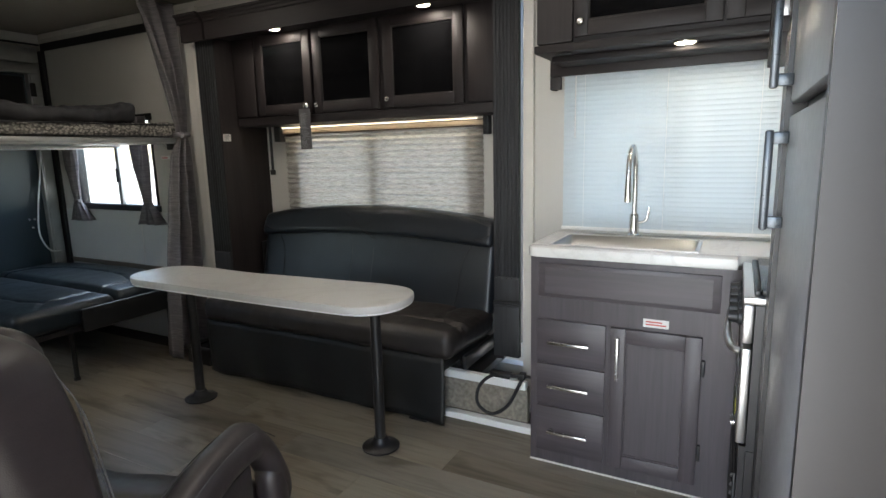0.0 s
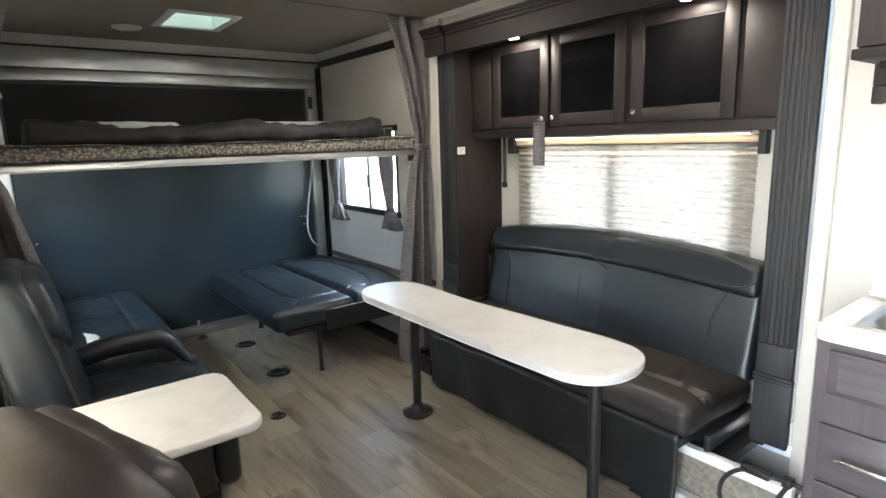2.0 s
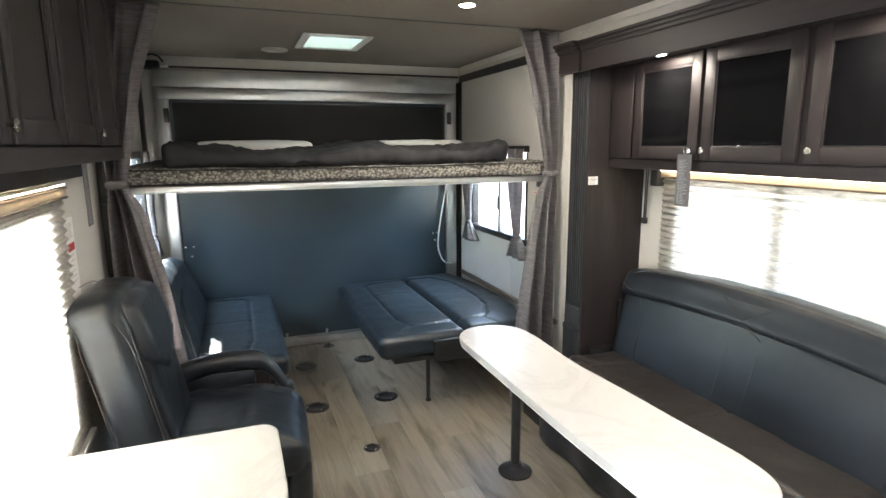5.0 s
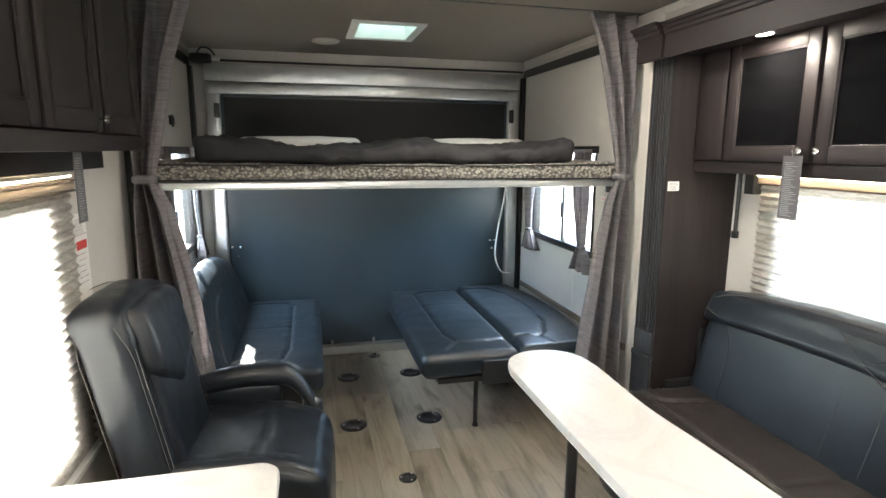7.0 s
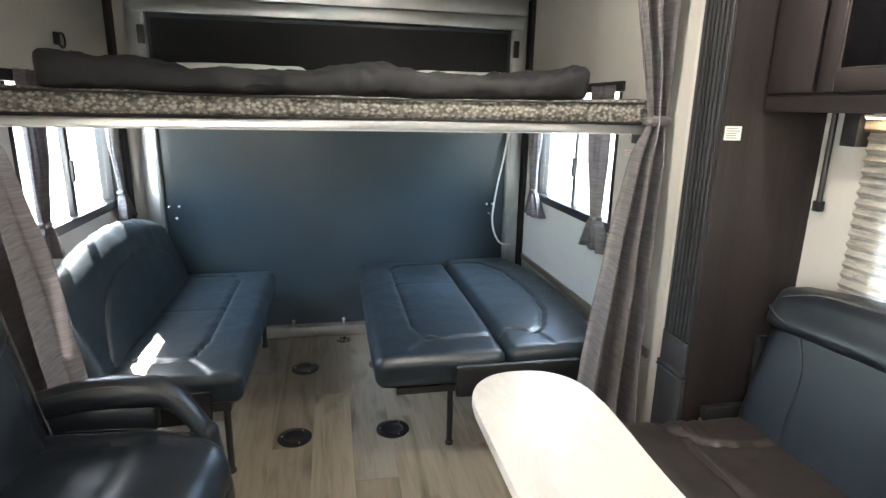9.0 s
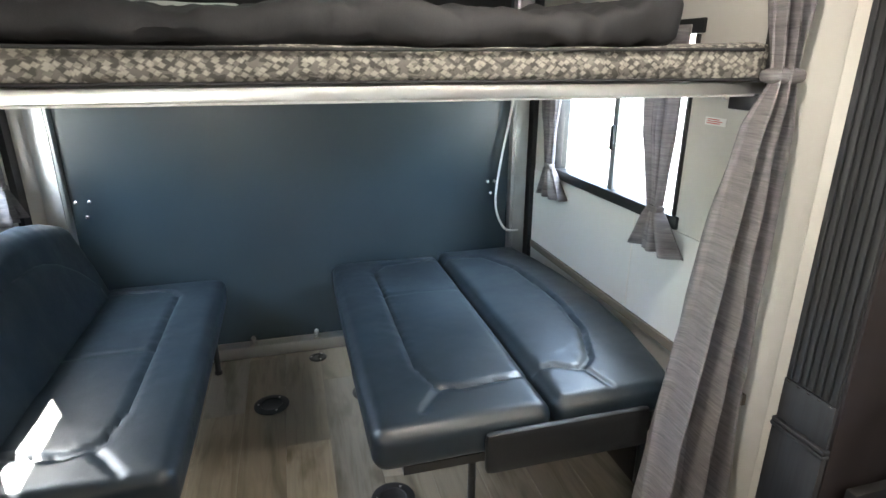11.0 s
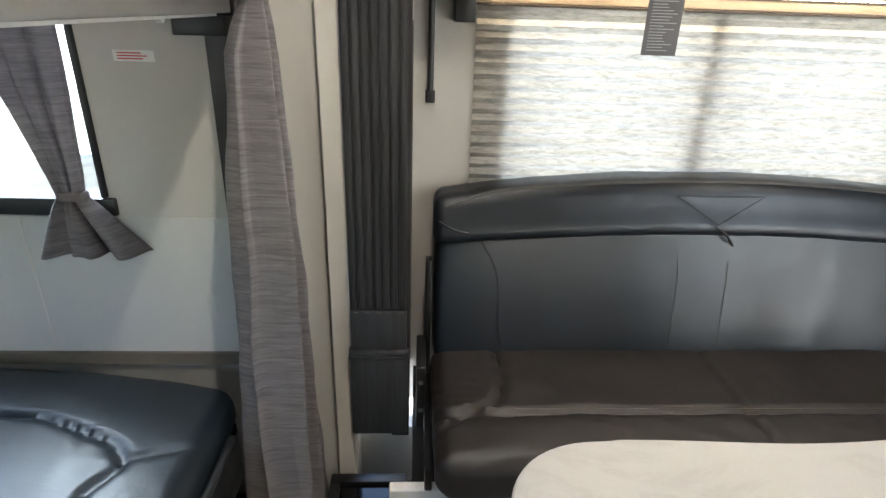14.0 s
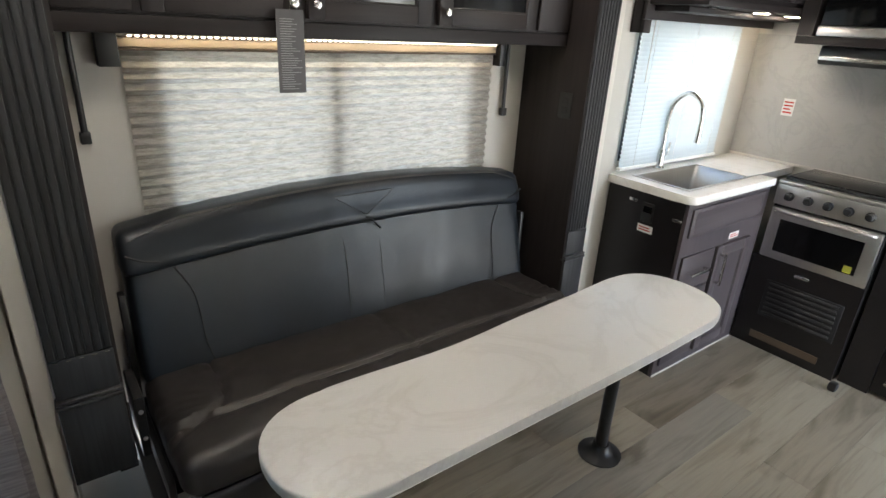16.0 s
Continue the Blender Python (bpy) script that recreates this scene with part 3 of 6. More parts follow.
def ramp_door():
    door = thing("ramp_door", "closed rear ramp door with a blue-grey board and bare aluminium frame", "door", (XR, 0, 0))
    part("lower_board", B(-0.03, 0, 1.16, 3.30, 0.07, 1.97), RAMP, door, "blue-grey coated board with window sheen in its colour")
    part("upper_screen", B(0.002, 0.012, 1.185, 3.275, 1.43, 1.945), DARKPANEL, door, "black upper panel")
    part("frame_left", B(-0.01, 0.045, 1.075, 1.165, 0.02, 2.05, bevel=0.004), ALU, door, "aluminium upright")
    part("frame_right", B(-0.01, 0.045, 3.297, 3.387, 0.02, 2.05, bevel=0.004), ALU, door, "aluminium upright")
    part("frame_inner_left", B(0.0, 0.055, 1.14, 1.152, 0.1, 1.96), ALU, door)
    part("frame_inner_right", B(0.0, 0.055, 3.31, 3.322, 0.1, 1.96), ALU, door)
    part("frame_top", B(-0.01, 0.045, 1.075, 3.387, 2.052, 2.165, bevel=0.004), ALU, door, "aluminium header")
    part("frame_top_lip", B(-0.01, 0.060, 1.10, 3.362, 1.968, 2.045, bevel=0.006), ALU, door)
    part("sill", B(-0.01, 0.06, 1.165, 3.297, 0.0, 0.065, bevel=0.004), ALU, door, "scuffed aluminium sill")
    for y, z in ((3.177, 0.865), (3.215, 0.865), (3.195, 0.80), (1.188, 0.872), (1.245, 0.872), (1.225, 0.80)):
        part("bolt", turned([(0.0085, 0), (0.011, 0.002), (0.009, 0.007), (0.003, 0.009)], 12), CHROME, door).matrix_basis = pose(0.0, y, z, 0, 90, 0)
    for y in (1.885, 2.21, 1.42, 2.75):
        b = thing("tie_down_ring", "small steel tie-down bracket on the sill of the ramp door", "hardware", (XR + 0.045, y, 0.066), group="tie-down rings on the sill")
        part("plate", B(-0.02, 0.02, -0.02, 0.02, 0, 0.012, bevel=0.002), STEEL, b)
        part("post", R((0, 0, 0.01), (0, 0, 0.035), 0.008), STEEL, b)
        part("knob", ball(bmesh.new(), (0, 0, 0.04), 0.013), STEEL, b)
    for y in (1.145, 3.317):
        part("latch", B(0.046, 0.060, y - 0.018, y + 0.018, 1.80, 1.90, bevel=0.003), BLACK, door, "black latch")
    hose = thing("hanging_cable", "thin pale cable hanging in a loop beside the ramp door", "cable", (XR + 0.06, 0, 0))
    part("cable", tube([(0, 3.30, 1.40), (0.0, 3.27, 1.2), (0.01, 3.22, 0.95), (0.02, 3.20, 0.75), (0.03, 3.25, 0.62), (0.03, 3.33, 0.60)], 0.006), WHITE, hose)
    bar = thing("ceiling_rail", "thin black rail across the rear wall below the ceiling", "rail", (XR + 0.03, 0, 0))
    part("bar", R((0, 1.0, 2.19), (0, 3.41, 2.19), 0.008), BLACKMETAL, bar)
    mot = thing("lift_motor", "black bunk-lift motor with a cable in the rear corner", "motor", (-2.93, 1.04, 2.19))
    part("body", cushion(-0.05, 0.05, -0.04, 0.10, -0.03, 0.03, 0.02, 0, 0), BLACK, mot)
    part("spindle", R((0, 0.10, 0), (0, 0.15, 0), 0.014), STEEL, mot, "steel spindle")
    part("cable", tube([(-0.02, 0.0, 0.02), (-0.02, 0.03, 0.07), (0, 0.09, 0.06), (0, 0.12, 0.02)], 0.006), BLACK, mot)


ramp_door()


def rear_window(name, x0, x1, z0, z1, y, side, sash, label):
    """A sliding window; side is +1 where outdoors lies towards +y."""
    w = tagged(new(name), label, "window", kind="structure")
    w.location = (0, y, 0)
    def yy(a, b):
        return (a * side, b * side) if side > 0 else (b * side, a * side)
    y0, y1 = yy(-0.012, 0.05)
    part("window_sill", B(x0 - 0.025, x1 + 0.025, y0, y1, z0 - 0.02, z0 + 0.025, bevel=0.004), BLACK, w, "black lower frame")
    part("window_head", B(x0 - 0.025, x1 + 0.025, y0, y1, z1 - 0.025, z1 + 0.02, bevel=0.004), BLACK, w)
    part("window_jamb", B(x0 - 0.008, x0 + 0.008, y0, y1, z0 + 0.026, z1 - 0.026, bevel=0.004), BLACK, w)
    part("window_jamb", B(x1 - 0.006, x1 + 0.008, y0, y1, z0 + 0.026, z1 - 0.026, bevel=0.004), BLACK, w)
    y0, y1 = yy(0.0, 0.028)
    part("sash_bar", B(sash - 0.018, sash + 0.018, y0, y1, z0 + 0.026, z1 - 0.026, bevel=0.003), ALU if side > 0 else BLACKMETAL, w, "narrow meeting bar")
    y0, y1 = yy(-0.014, 0.0)
    part("latch", B(sash - 0.010, sash + 0.012, y0, y1, z0 + 0.19, z0 + 0.29, bevel=0.003), BLACK, w, "black sliding latch")
    for a, b, o in ((x0 + 0.02, sash - 0.019, 0.014), (sash + 0.019, x1 - 0.02, 0.022)):
        y0, y1 = yy(o, o + 0.004)
        g = part("pane", B(a, b, y0, y1, z0 + 0.027, z1 - 0.027), GLASS, w, smooth=None)
        g.visible_shadow = False
    return w


rear_window("window_1", -2.72, -1.80, 0.955, 1.60, YR, 1, -2.23, "black-framed sliding window above the folded-out bed")
rear_window("window_2", -2.78, -1.86, 0.93, 1.58, YL, -1, -2.32, "black-framed sliding window above the bench")


def plain_window(name, x0, x1, z0, z1, y, side, mullion, label):
    w = tagged(new(name), label, "window", kind="structure")
    w.location = (0, y, 0)
    def yy(a, b):
        return (a * side, b * side) if side > 0 else (b * side, a * side)
    y0, y1 = yy(0.006, 0.055)
    for a, b, c, d in ((x0, x1, z0, z0 + 0.03), (x0, x1, z1 - 0.03, z1), (x0, x0 + 0.03, z0 + 0.031, z1 - 0.031), (x1 - 0.03, x1, z0 + 0.031, z1 - 0.031), (mullion - 0.022, mullion + 0.022, z0 + 0.031, z1 - 0.031)):
        part("window_frame", B(a, b, y0, y1, c, d), BLACK, w)
    for a, b in ((x0 + 0.031, mullion - 0.023), (mullion + 0.023, x1 - 0.031)):
        y0, y1 = yy(0.03, 0.034)
        g = part("pane", B(a, b, y0, y1, z0 + 0.031, z1 - 0.031), GLASS, w, smooth=None)
        g.visible_shadow = False


plain_window("window_3", -0.80, 0.50, 0.86, 1.46, SB, 1, -0.178, "black-framed slider behind the pleated shade over the sofa")
plain_window("window_4", 1.15, 1.99, 0.985, 1.62, YR, 1, 1.60, "black-framed window behind the slatted blind over the sink")
plain_window("window_5", -0.66, 0.62, 0.60, 1.42, YL, -1, 0.0, "black-framed window behind the pleated shade over the small table")


# ---- upper cabinets over the sofa, pilasters, crown ----
def shaker_door(parent, x0, x1, z0, z1, wood_v, wood_h, panel, panel_label, stile=0.055, name="door", lip=True):
    """A framed door in the parent's x, z, its face towards -y at y = 0."""
    d = part(name, B(x0, x0 + stile, 0, 0.02, z0, z1, bevel=0.002), wood_v, parent)
    part("stile", B(x1 - stile, x1, 0, 0.02, z0, z1, bevel=0.002), wood_v, d)
    part("rail", B(x0 + stile + 0.0005, x1 - stile - 0.0005, 0, 0.02, z1 - stile, z1, bevel=0.002), wood_h, d)
    part("rail", B(x0 + stile + 0.0005, x1 - stile - 0.0005, 0, 0.02, z0, z0 + stile, bevel=0.002), wood_h, d)
    part("panel", B(x0 + stile - 0.004, x1 - stile + 0.004, 0.009, 0.016, z0 + stile - 0.004, z1 - stile + 0.004), panel, d, panel_label, smooth=None)
    if lip:
        a, b, c, e, t = x0 + stile, x1 - stile, z0 + stile, z1 - stile, 0.007
        bm = bmesh.new()
        for q in ((a, b, c, c + t), (a, b, e - t, e), (a, a + t, c + t, e - t), (b - t, b, c + t, e - t)):
            box(bm, q[0], q[1], 0.004, 0.0088, q[2], q[3], bevel=0.0015, seg=1)
        part("bead", bm, wood_v, d)
    return d


def knob_at(parent, x, z, y=-0.0):
    k = turned([(0.005, 0), (0.005, 0.010), (0.013, 0.014), (0.014, 0.020), (0.010, 0.024), (0.004, 0.025)], 18)
    o = part("knob", k, NICKEL, parent, "round nickel knob")
    o.matrix_basis = pose(x, y, z, 90, 0, 0)
    return o


def sofa_cabinet():
    c = thing("overhead_cabinet", "dark-stained wood overhead cabinet with three smoked glass doors above the sofa", "cabinet", (0, 3.51, 0))
    part("face_frame", B(-1.045, 0.787, 0.022, 0.042, 1.548, 2.033), WOOD_X, c)
    part("bottom", B(-1.045, 0.787, 0.012, 0.245, 1.50, 1.547, bevel=0.004), WOOD_X, c, "dark wood bottom rail")
    for x0, x1 in ((-0.845, -0.412), (-0.390, 0.062), (0.098, 0.578)):
        shaker_door(c, x0, x1, 1.556, 2.03, WOOD, WOOD_X, SMOKED, "smoked black glass")
    part("end_panel", B(0.60, 0.780, 0.006, 0.0215, 1.556, 2.03, bevel=0.003), WOOD, c)
    part("end_panel", B(-1.04, -0.865, 0.006, 0.0215, 1.556, 2.03, bevel=0.003), WOOD, c)
    knob_at(c, -0.368, 1.597)
    knob_at(c, 0.124, 1.600)
    knob_at(c, -0.44, 1.597)


sofa_cabinet()


def pilaster(x0, x1, label):
    p = thing("pilaster", label, "moulding", (0, 0, 0), group="fluted pilasters beside the slide-out")
    y = 3.37
    part("shaft_back", B(x0, x1, y + 0.012, y + 0.03, 0.576, 2.02), WOOD_PIL, p)
    w = x1 - x0
    for k in range(7):
        a = x0 + w * k / 7
        part("flute", B(a + 0.002, a + w / 7 - 0.003, y + 0.005, y + 0.0118, 0.700, 2.02, bevel=0.003), WOOD_PIL, p)
    part("block", B(x0, x1, y + 0.004, y + 0.0118, 0.578, 0.698, bevel=0.002), WOOD_PIL, p)
    for k in range(5):
        a = x0 + w * (k + 0.35) / 5
        part("staple", B(a, a + 0.010, y + 0.002, y + 0.0039, 0.692, 0.6945), NICKEL, p, "small bright staple")
    part("moulding", B(x0 - 0.006, x1 + 0.006, y - 0.005, y + 0.03, 0.565, 0.5765, bevel=0.004), WOOD_PIL, p)
    part("moulding", B(x0 - 0.007, x1 + 0.007, y - 0.007, y + 0.03, 0.550, 0.564, bevel=0.005), WOOD_PIL, p)
    part("plinth", B(x0 - 0.003, x1 + 0.003, y - 0.002, y + 0.03, 0.290, 0.549, bevel=0.003), WOOD_PIL, p)


pilaster(-1.208, -1.058, "grey-black fluted pilaster beside the bunk curtain")
pilaster(0.796, 0.924, "grey-black fluted pilaster beside the kitchen")


def crown():
    c = thing("crown_moulding", "dark wood crown moulding with end blocks across the slide-out", "moulding")
    prof = [(0, 0), (-0.018, 0.0), (-0.018, 0.098), (-0.026, 0.104), (-0.026, 0.116), (-0.034, 0.122), (-0.034, 0.134), (-0.042, 0.140), (-0.042, 0.152), (0.0, 0.152)]
    def run(x0, x1, grow=0.0):
        bm = bmesh.new()
        ends = []
        for x in (x0, x1):
            ends.append([bm.verts.new((x, 3.335 + p * (1 + grow), 2.005 + z)) for p, z in prof])
        n = len(prof)
        for k in range(n):
            bm.faces.new((ends[0][k], ends[0][(k + 1) % n], ends[1][(k + 1) % n], ends[1][k]))
        bm.faces.new(ends[0])
        bm.faces.new(ends[1][::-1])
        return bm
    part("run", run(-1.04, 0.76), WOOD_X, c)
    part("end_block", run(-1.235, -1.042, 0.8), WOOD_X, c)
    part("end_block", run(0.762, 0.945, 0.8), WOOD_X, c)
    part("backing", B(-1.215, 0.935, 3.336, 3.43, 2.103, 2.155), WOOD_X, c)


crown()


def puck(x, y, z, group, down=True, power=0.33, label="round recessed lamp with a bright warm disc, lit"):
    t = thing("puck_light", label, "lamp", (x, y, z), group=group)
    part("ring", turned([(0.036, -0.004), (0.040, -0.006), (0.043, -0.003), (0.043, 0.0)], 30), NICKEL, t, "nickel ring")
    part("lens", turned([(0.001, -0.0075), (0.030, -0.0070), (0.034, -0.0045)], 30), PUCK_GLOW, t, "glowing lens")
    li = bpy.data.lights.new("puck_lamp", "AREA")
    li.shape, li.size, li.energy, li.color = "DISK", 0.06, power, (1.0, 0.92, 0.82)
    o = new("puck_lamp", li)
    o.parent = t
    o.matrix_basis = pose(0, 0, -0.012)
    return t


puck(-0.570, 3.405, 2.029, "lamps in the soffit over the sofa")
puck(0.415, 3.405, 2.029, "lamps in the soffit over the sofa")


def pleated(name, x0, x1, z0, z1, y, side, label, pitch=0.032):
    """A pleated shade with its head rail; side +1: hangs on a wall towards +y."""
    t = thing(name, label, "blind", (0, y, 0))
    bm = bmesh.new()
    n = int((z1 - z0) / pitch)
    lines = []
    for i in range(2 * n + 1):
        z = z1 - (z1 - z0) * i / (2 * n)
        o = -0.008 * side if i % 2 else 0.008 * side
        lines.append([bm.verts.new((x, o - 0.012 * side, z)) for x in (x0, x1)])
    for p, q in zip(lines, lines[1:]):
        bm.faces.new((p[0], p[1], q[1], q[0]))
    part("cloth", bm, PLEAT, t, "mottled pleated cloth, closed", smooth=None)
    a, b = sorted((-0.028 * side, 0.0))
    part("head_rail", B(x0 - 0.01, x1 + 0.01, a, b, z1 + 0.008, z1 + 0.034, bevel=0.003), plain("tan_rail", (0.26, 0.215, 0.165), 0.45), t, "tan head rail")
    a, b = sorted((-0.031 * side, 0.0))
    part("rail_edge", B(x0 - 0.012, x1 + 0.012, a, b, z1, z1 + 0.007, bevel=0.002), DARK_BROWN, t, "dark brown lower edge of the head rail")
    part("rail_edge", B(x0 - 0.012, x1 + 0.012, a, b, z1 + 0.035, z1 + 0.040), DARK_BROWN, t)
    part("bottom_rail", B(x0, x1, a, b, z0 - 0.02, z0, bevel=0.003), WHITE, t)
    return t


pleated("pleated_shade", -0.875, 0.575, 0.885, 1.445, SB, 1, "closed mottled pleated shade glowing with daylight behind the sofa")
pleated("pleated_shade", -0.80, 0.75, 0.56, 1.45, YL, -1, "closed mottled pleated shade glowing with daylight beside the small table")


def led_strip(x0, x1, y, z, n, label):
    t = thing("led_strip", label, "lamp", (0, y, z))
    part("channel", B(x0, x1, -0.006, 0.008, 0.006, 0.014), TRIM, t)
    bm = bmesh.new()
    for k in range(n):
        x = x0 + (x1 - x0) * (k + 0.5) / n
        box(bm, x - 0.005, x + 0.005, -0.003, 0.004, 0.001, 0.0055)
    tagged(part("diodes", bm, LED_GLOW, t, "row of small glowing diodes", smooth=None), kind="stuff")
    li = bpy.data.lights.new("strip_lamp", "AREA")
    li.shape, li.size, li.size_y, li.energy, li.color = "RECTANGLE", (x1 - x0), 0.01, 0.12, (1.0, 0.80, 0.52)
    o = new("strip_lamp", li)
    o.parent = t
    o.matrix_basis = pose((x0 + x1) / 2, 0, -0.001)


led_strip(-0.86, 0.56, 3.715, 1.483, 70, "warm strip of small diodes over the shade behind the sofa")
led_strip(-0.76, 0.70, 1.005, 1.50, 70, "warm strip of small diodes over the shade beside the small table")


def strut(x, label):
    s = thing("gas_strut", label, "hardware", (x, SB - 0.02, 0), group="black struts beside the wide window")
    part("tube", R((0, 0, 1.21), (0, 0, 1.50), 0.009), BLACKMETAL, s)
    part("end", B(-0.014, 0.014, -0.012, 0.012, 1.18, 1.215, bevel=0.003), BLACK, s)
    part("cover", B(0.062, 0.118, -0.03, 0.018, 1.40, 1.52, bevel=0.003) if x < 0 else B(-0.072, -0.040, -0.03, 0.018, 1.40, 1.52, bevel=0.003), BLACK, s, "black mounting block")


strut(-1.0, "black strut on the wall beside the shade")
strut(0.662, "black strut on the wall beside the shade")


def hang_tag(x, y, z_top, z_bot, width, rz, label):
    t = thing("hang_tag", label, "tag", (x, y, 0), rz)
    part("card", B(-width / 2, width / 2, -0.001, 0.001, z_bot, z_top - 0.02), TAG_GREY, t, smooth=None)
    bm = bmesh.new()
    n = int((z_top - z_bot - 0.05) / 0.0068)
    for k in range(n):
        z = z_top - 0.045 - k * 0.0068
        w = width * 0.38 * (0.5 + 0.5 * rnd.random())
        box(bm, -width * 0.38, -width * 0.38 + 2 * w, -0.0016, -0.0011, z - 0.0017, z)
    part("print", bm, WHITEINK, t, "rows of pale print bars", smooth=None)
    part("hook", tube([(0, 0, z_top - 0.02), (0, -0.008, z_top), (0, 0.0, z_top + 0.02)], 0.002, 6), NICKEL, t)


hang_tag(-0.458, 3.492, 1.60, 1.345, 0.085, 0, "dark grey specification tag hanging from a cabinet knob")
hang_tag(-0.45, 1.140, 1.61, 1.39, 0.06, 180, "dark grey specification tag hanging from the overhead cabinet")


def sticker(x0, x1, z0, z1, place, label, red=False, bars=5):
    s = thing("sticker", label, "sticker")
    s.matrix_world = place
    part("paper", B(x0, x1, -0.0012, 0, z0, z1), PAPER, s, smooth=None)
    bm = bmesh.new()
    for k in range(bars):
        z = z1 - (z1 - z0) * (k + 1) / (bars + 1)
        t = (z1 - z0) / (bars + 1) * 0.22
        box(bm, x0 + 0.1 * (x1 - x0), x1 - (0.1 + 0.25 * rnd.random()) * (x1 - x0), -0.0018, -0.0013, z - t, z + t)
    part("print", bm, RED if red else INK, s, "bars of print", smooth=None)
    return s


sticker(-0.03, 0.03, -0.022, 0.022, pose(SL + 0.0005, 3.425, 1.43, 0, 0, 90), "small white sticker on the dark slide-out return")
o = sticker(-0.045, 0.045, -0.012, 0.012, pose(-1.67, YR - 0.002, 1.315), "small white sticker with red print on the wall by the bunk", red=True, bars=3)


def outlet(place, label):
    t = thing("wall_outlet", label, "outlet")
    t.matrix_world = place
    part("plate", B(-0.035, 0.035, -0.006, 0, -0.055, 0.055, bevel=0.003), BLACK, t)
    for z in (-0.02, 0.02):
        part("socket", B(-0.016, 0.016, -0.008, -0.0062, z - 0.013, z + 0.013, bevel=0.0008, seg=1), RUBBER, t)


outlet(pose(SR - 0.0005, 3.488, 1.258, 0, 0, -90), "black wall outlet on the dark slide-out return")


# ---- sofa ----
def sofa():
    s = thing("sofa", "blue-black leather jackknife sofa with a brown-black seat, against the wide window", "sofa")
    x0, x1 = -0.98, 0.70
    mid = (x0 + x1) / 2
    def seat_shape(q):
        u = (q.y - 3.07) / 0.5
        q.z += 0.012 * math.cos(math.pi * u) * (1 if u < 0.5 else 0.4)
        for ex, k in ((x0, 1), (x1, -1)):
            dx = (q.x - ex) * k
            if dx < 0.2 and q.z > 0.42:
                ang = math.atan2(q.y - 3.27, 0.26 - dx)
                q.z += 0.0045 * math.sin(ang * 34 + 2 * math.sin(dx * 30)) * min(1, max(0, (0.2 - dx) / 0.06)) * math.exp(-((q.y - 3.30) / 0.12) ** 2)
        return q
    seat = part("seat", cushion(x0, x1, 3.06, 3.60, 0.33, 0.465, 0.045, 0.012, 0.004, 0.0125, 3, seat_shape, channels=((1, 3.24, 0.012, 0.008), (0, mid, 0.006, 0.006)), grooves=(([(x0 + 0.19, 3.56), (x0 + 0.205, 3.42), (x0 + 0.17, 3.30), (x0 + 0.02, 3.20)], 0.012, 0.009), ([(x1 - 0.19, 3.56), (x1 - 0.205, 3.42), (x1 - 0.17, 3.30), (x1 - 0.02, 3.20)], 0.012, 0.009))), LEATHER_SEAT, s, "brown-black seat cushion with creased seams", smooth=60)
    for y, z in ((3.228, 0.477), (3.252, 0.477)):
        part("stitching", R((x0 + 0.21, y, z), (x1 - 0.21, y, z), 0.0008, seg=5), THREAD, seat)
    def lean(q):
        t = (q.z - 0.42) / 0.55
        arch = 1 - ((q.x - mid) / 0.86) ** 2
        q.z += 0.075 * max(0, arch) * max(0, t)
        q.y += 0.13 * t
        return q
    back = part("backrest", cushion(x0, x1, 3.53, 3.64, 0.42, 0.83, 0.035, 0.0, 0.0018, 0.02, 5, lean), LEATHER_DARK, s, "blue-black lower back cushion", smooth=60)
    def lean2(q):
        t = (q.z - 0.42) / 0.55
        arch = 1 - ((q.x - mid) / 0.86) ** 2
        low = 1 if q.z < 0.86 else 0
        q.z += 0.075 * max(0, arch) * max(0, t)
        q.y += 0.13 * t - 0.018 * math.exp(-((q.z - 0.83) / 0.06) ** 2)
        return q
    head = part("headrest", cushion(x0 - 0.004, x1 - 0.012, 3.515, 3.64, 0.785, 0.925, 0.030, 0.002, 0.0018, 0.016, 8, lean2), LEATHER_DARK, s, "padded head roll with a stitched triangle", smooth=60)
    bm = bmesh.new()
    pts = [(-0.28, 3.603, 0.955), (-0.02, 3.603, 0.955), (-0.15, 3.58, 0.875), (-0.28, 3.603, 0.955)]
    for a, b in zip(pts, pts[1:]):
        rod(bm, a, b, 0.002, seg=6)
    part("stitched_triangle", bm, RUBBER, head)
    for sx in (x0 + 0.17, x1 - 0.17):
        k = 1 if sx < mid else -1
        part("seam", tube([(sx - 0.03 * k, 3.613, 0.80), (sx + 0.02 * k, 3.59, 0.70), (sx + 0.03 * k, 3.552, 0.55), (sx + 0.045 * k, 3.528, 0.47)], 0.0025, 6), RUBBER, back)
    for sx in (-0.24, -0.085):
        part("stitching", tube([(sx, 3.609, 0.79), (sx + 0.004, 3.582, 0.68), (sx - 0.004, 3.535, 0.49)], 0.0013, 6), THREAD, back)
    part("pinch", tube([(-0.155, 3.578, 0.868), (-0.12, 3.585, 0.845), (-0.075, 3.606, 0.80)], 0.0035, 6), RUBBER, head)
    for e, k in ((x0, 1), (x1 - 0.012, -1)):
        part("pinch", tube([(e + 0.01 * k, 3.60, 0.865), (e + 0.06 * k, 3.590, 0.842), (e + 0.13 * k, 3.600, 0.825)], 0.004, 6), RUBBER, head)
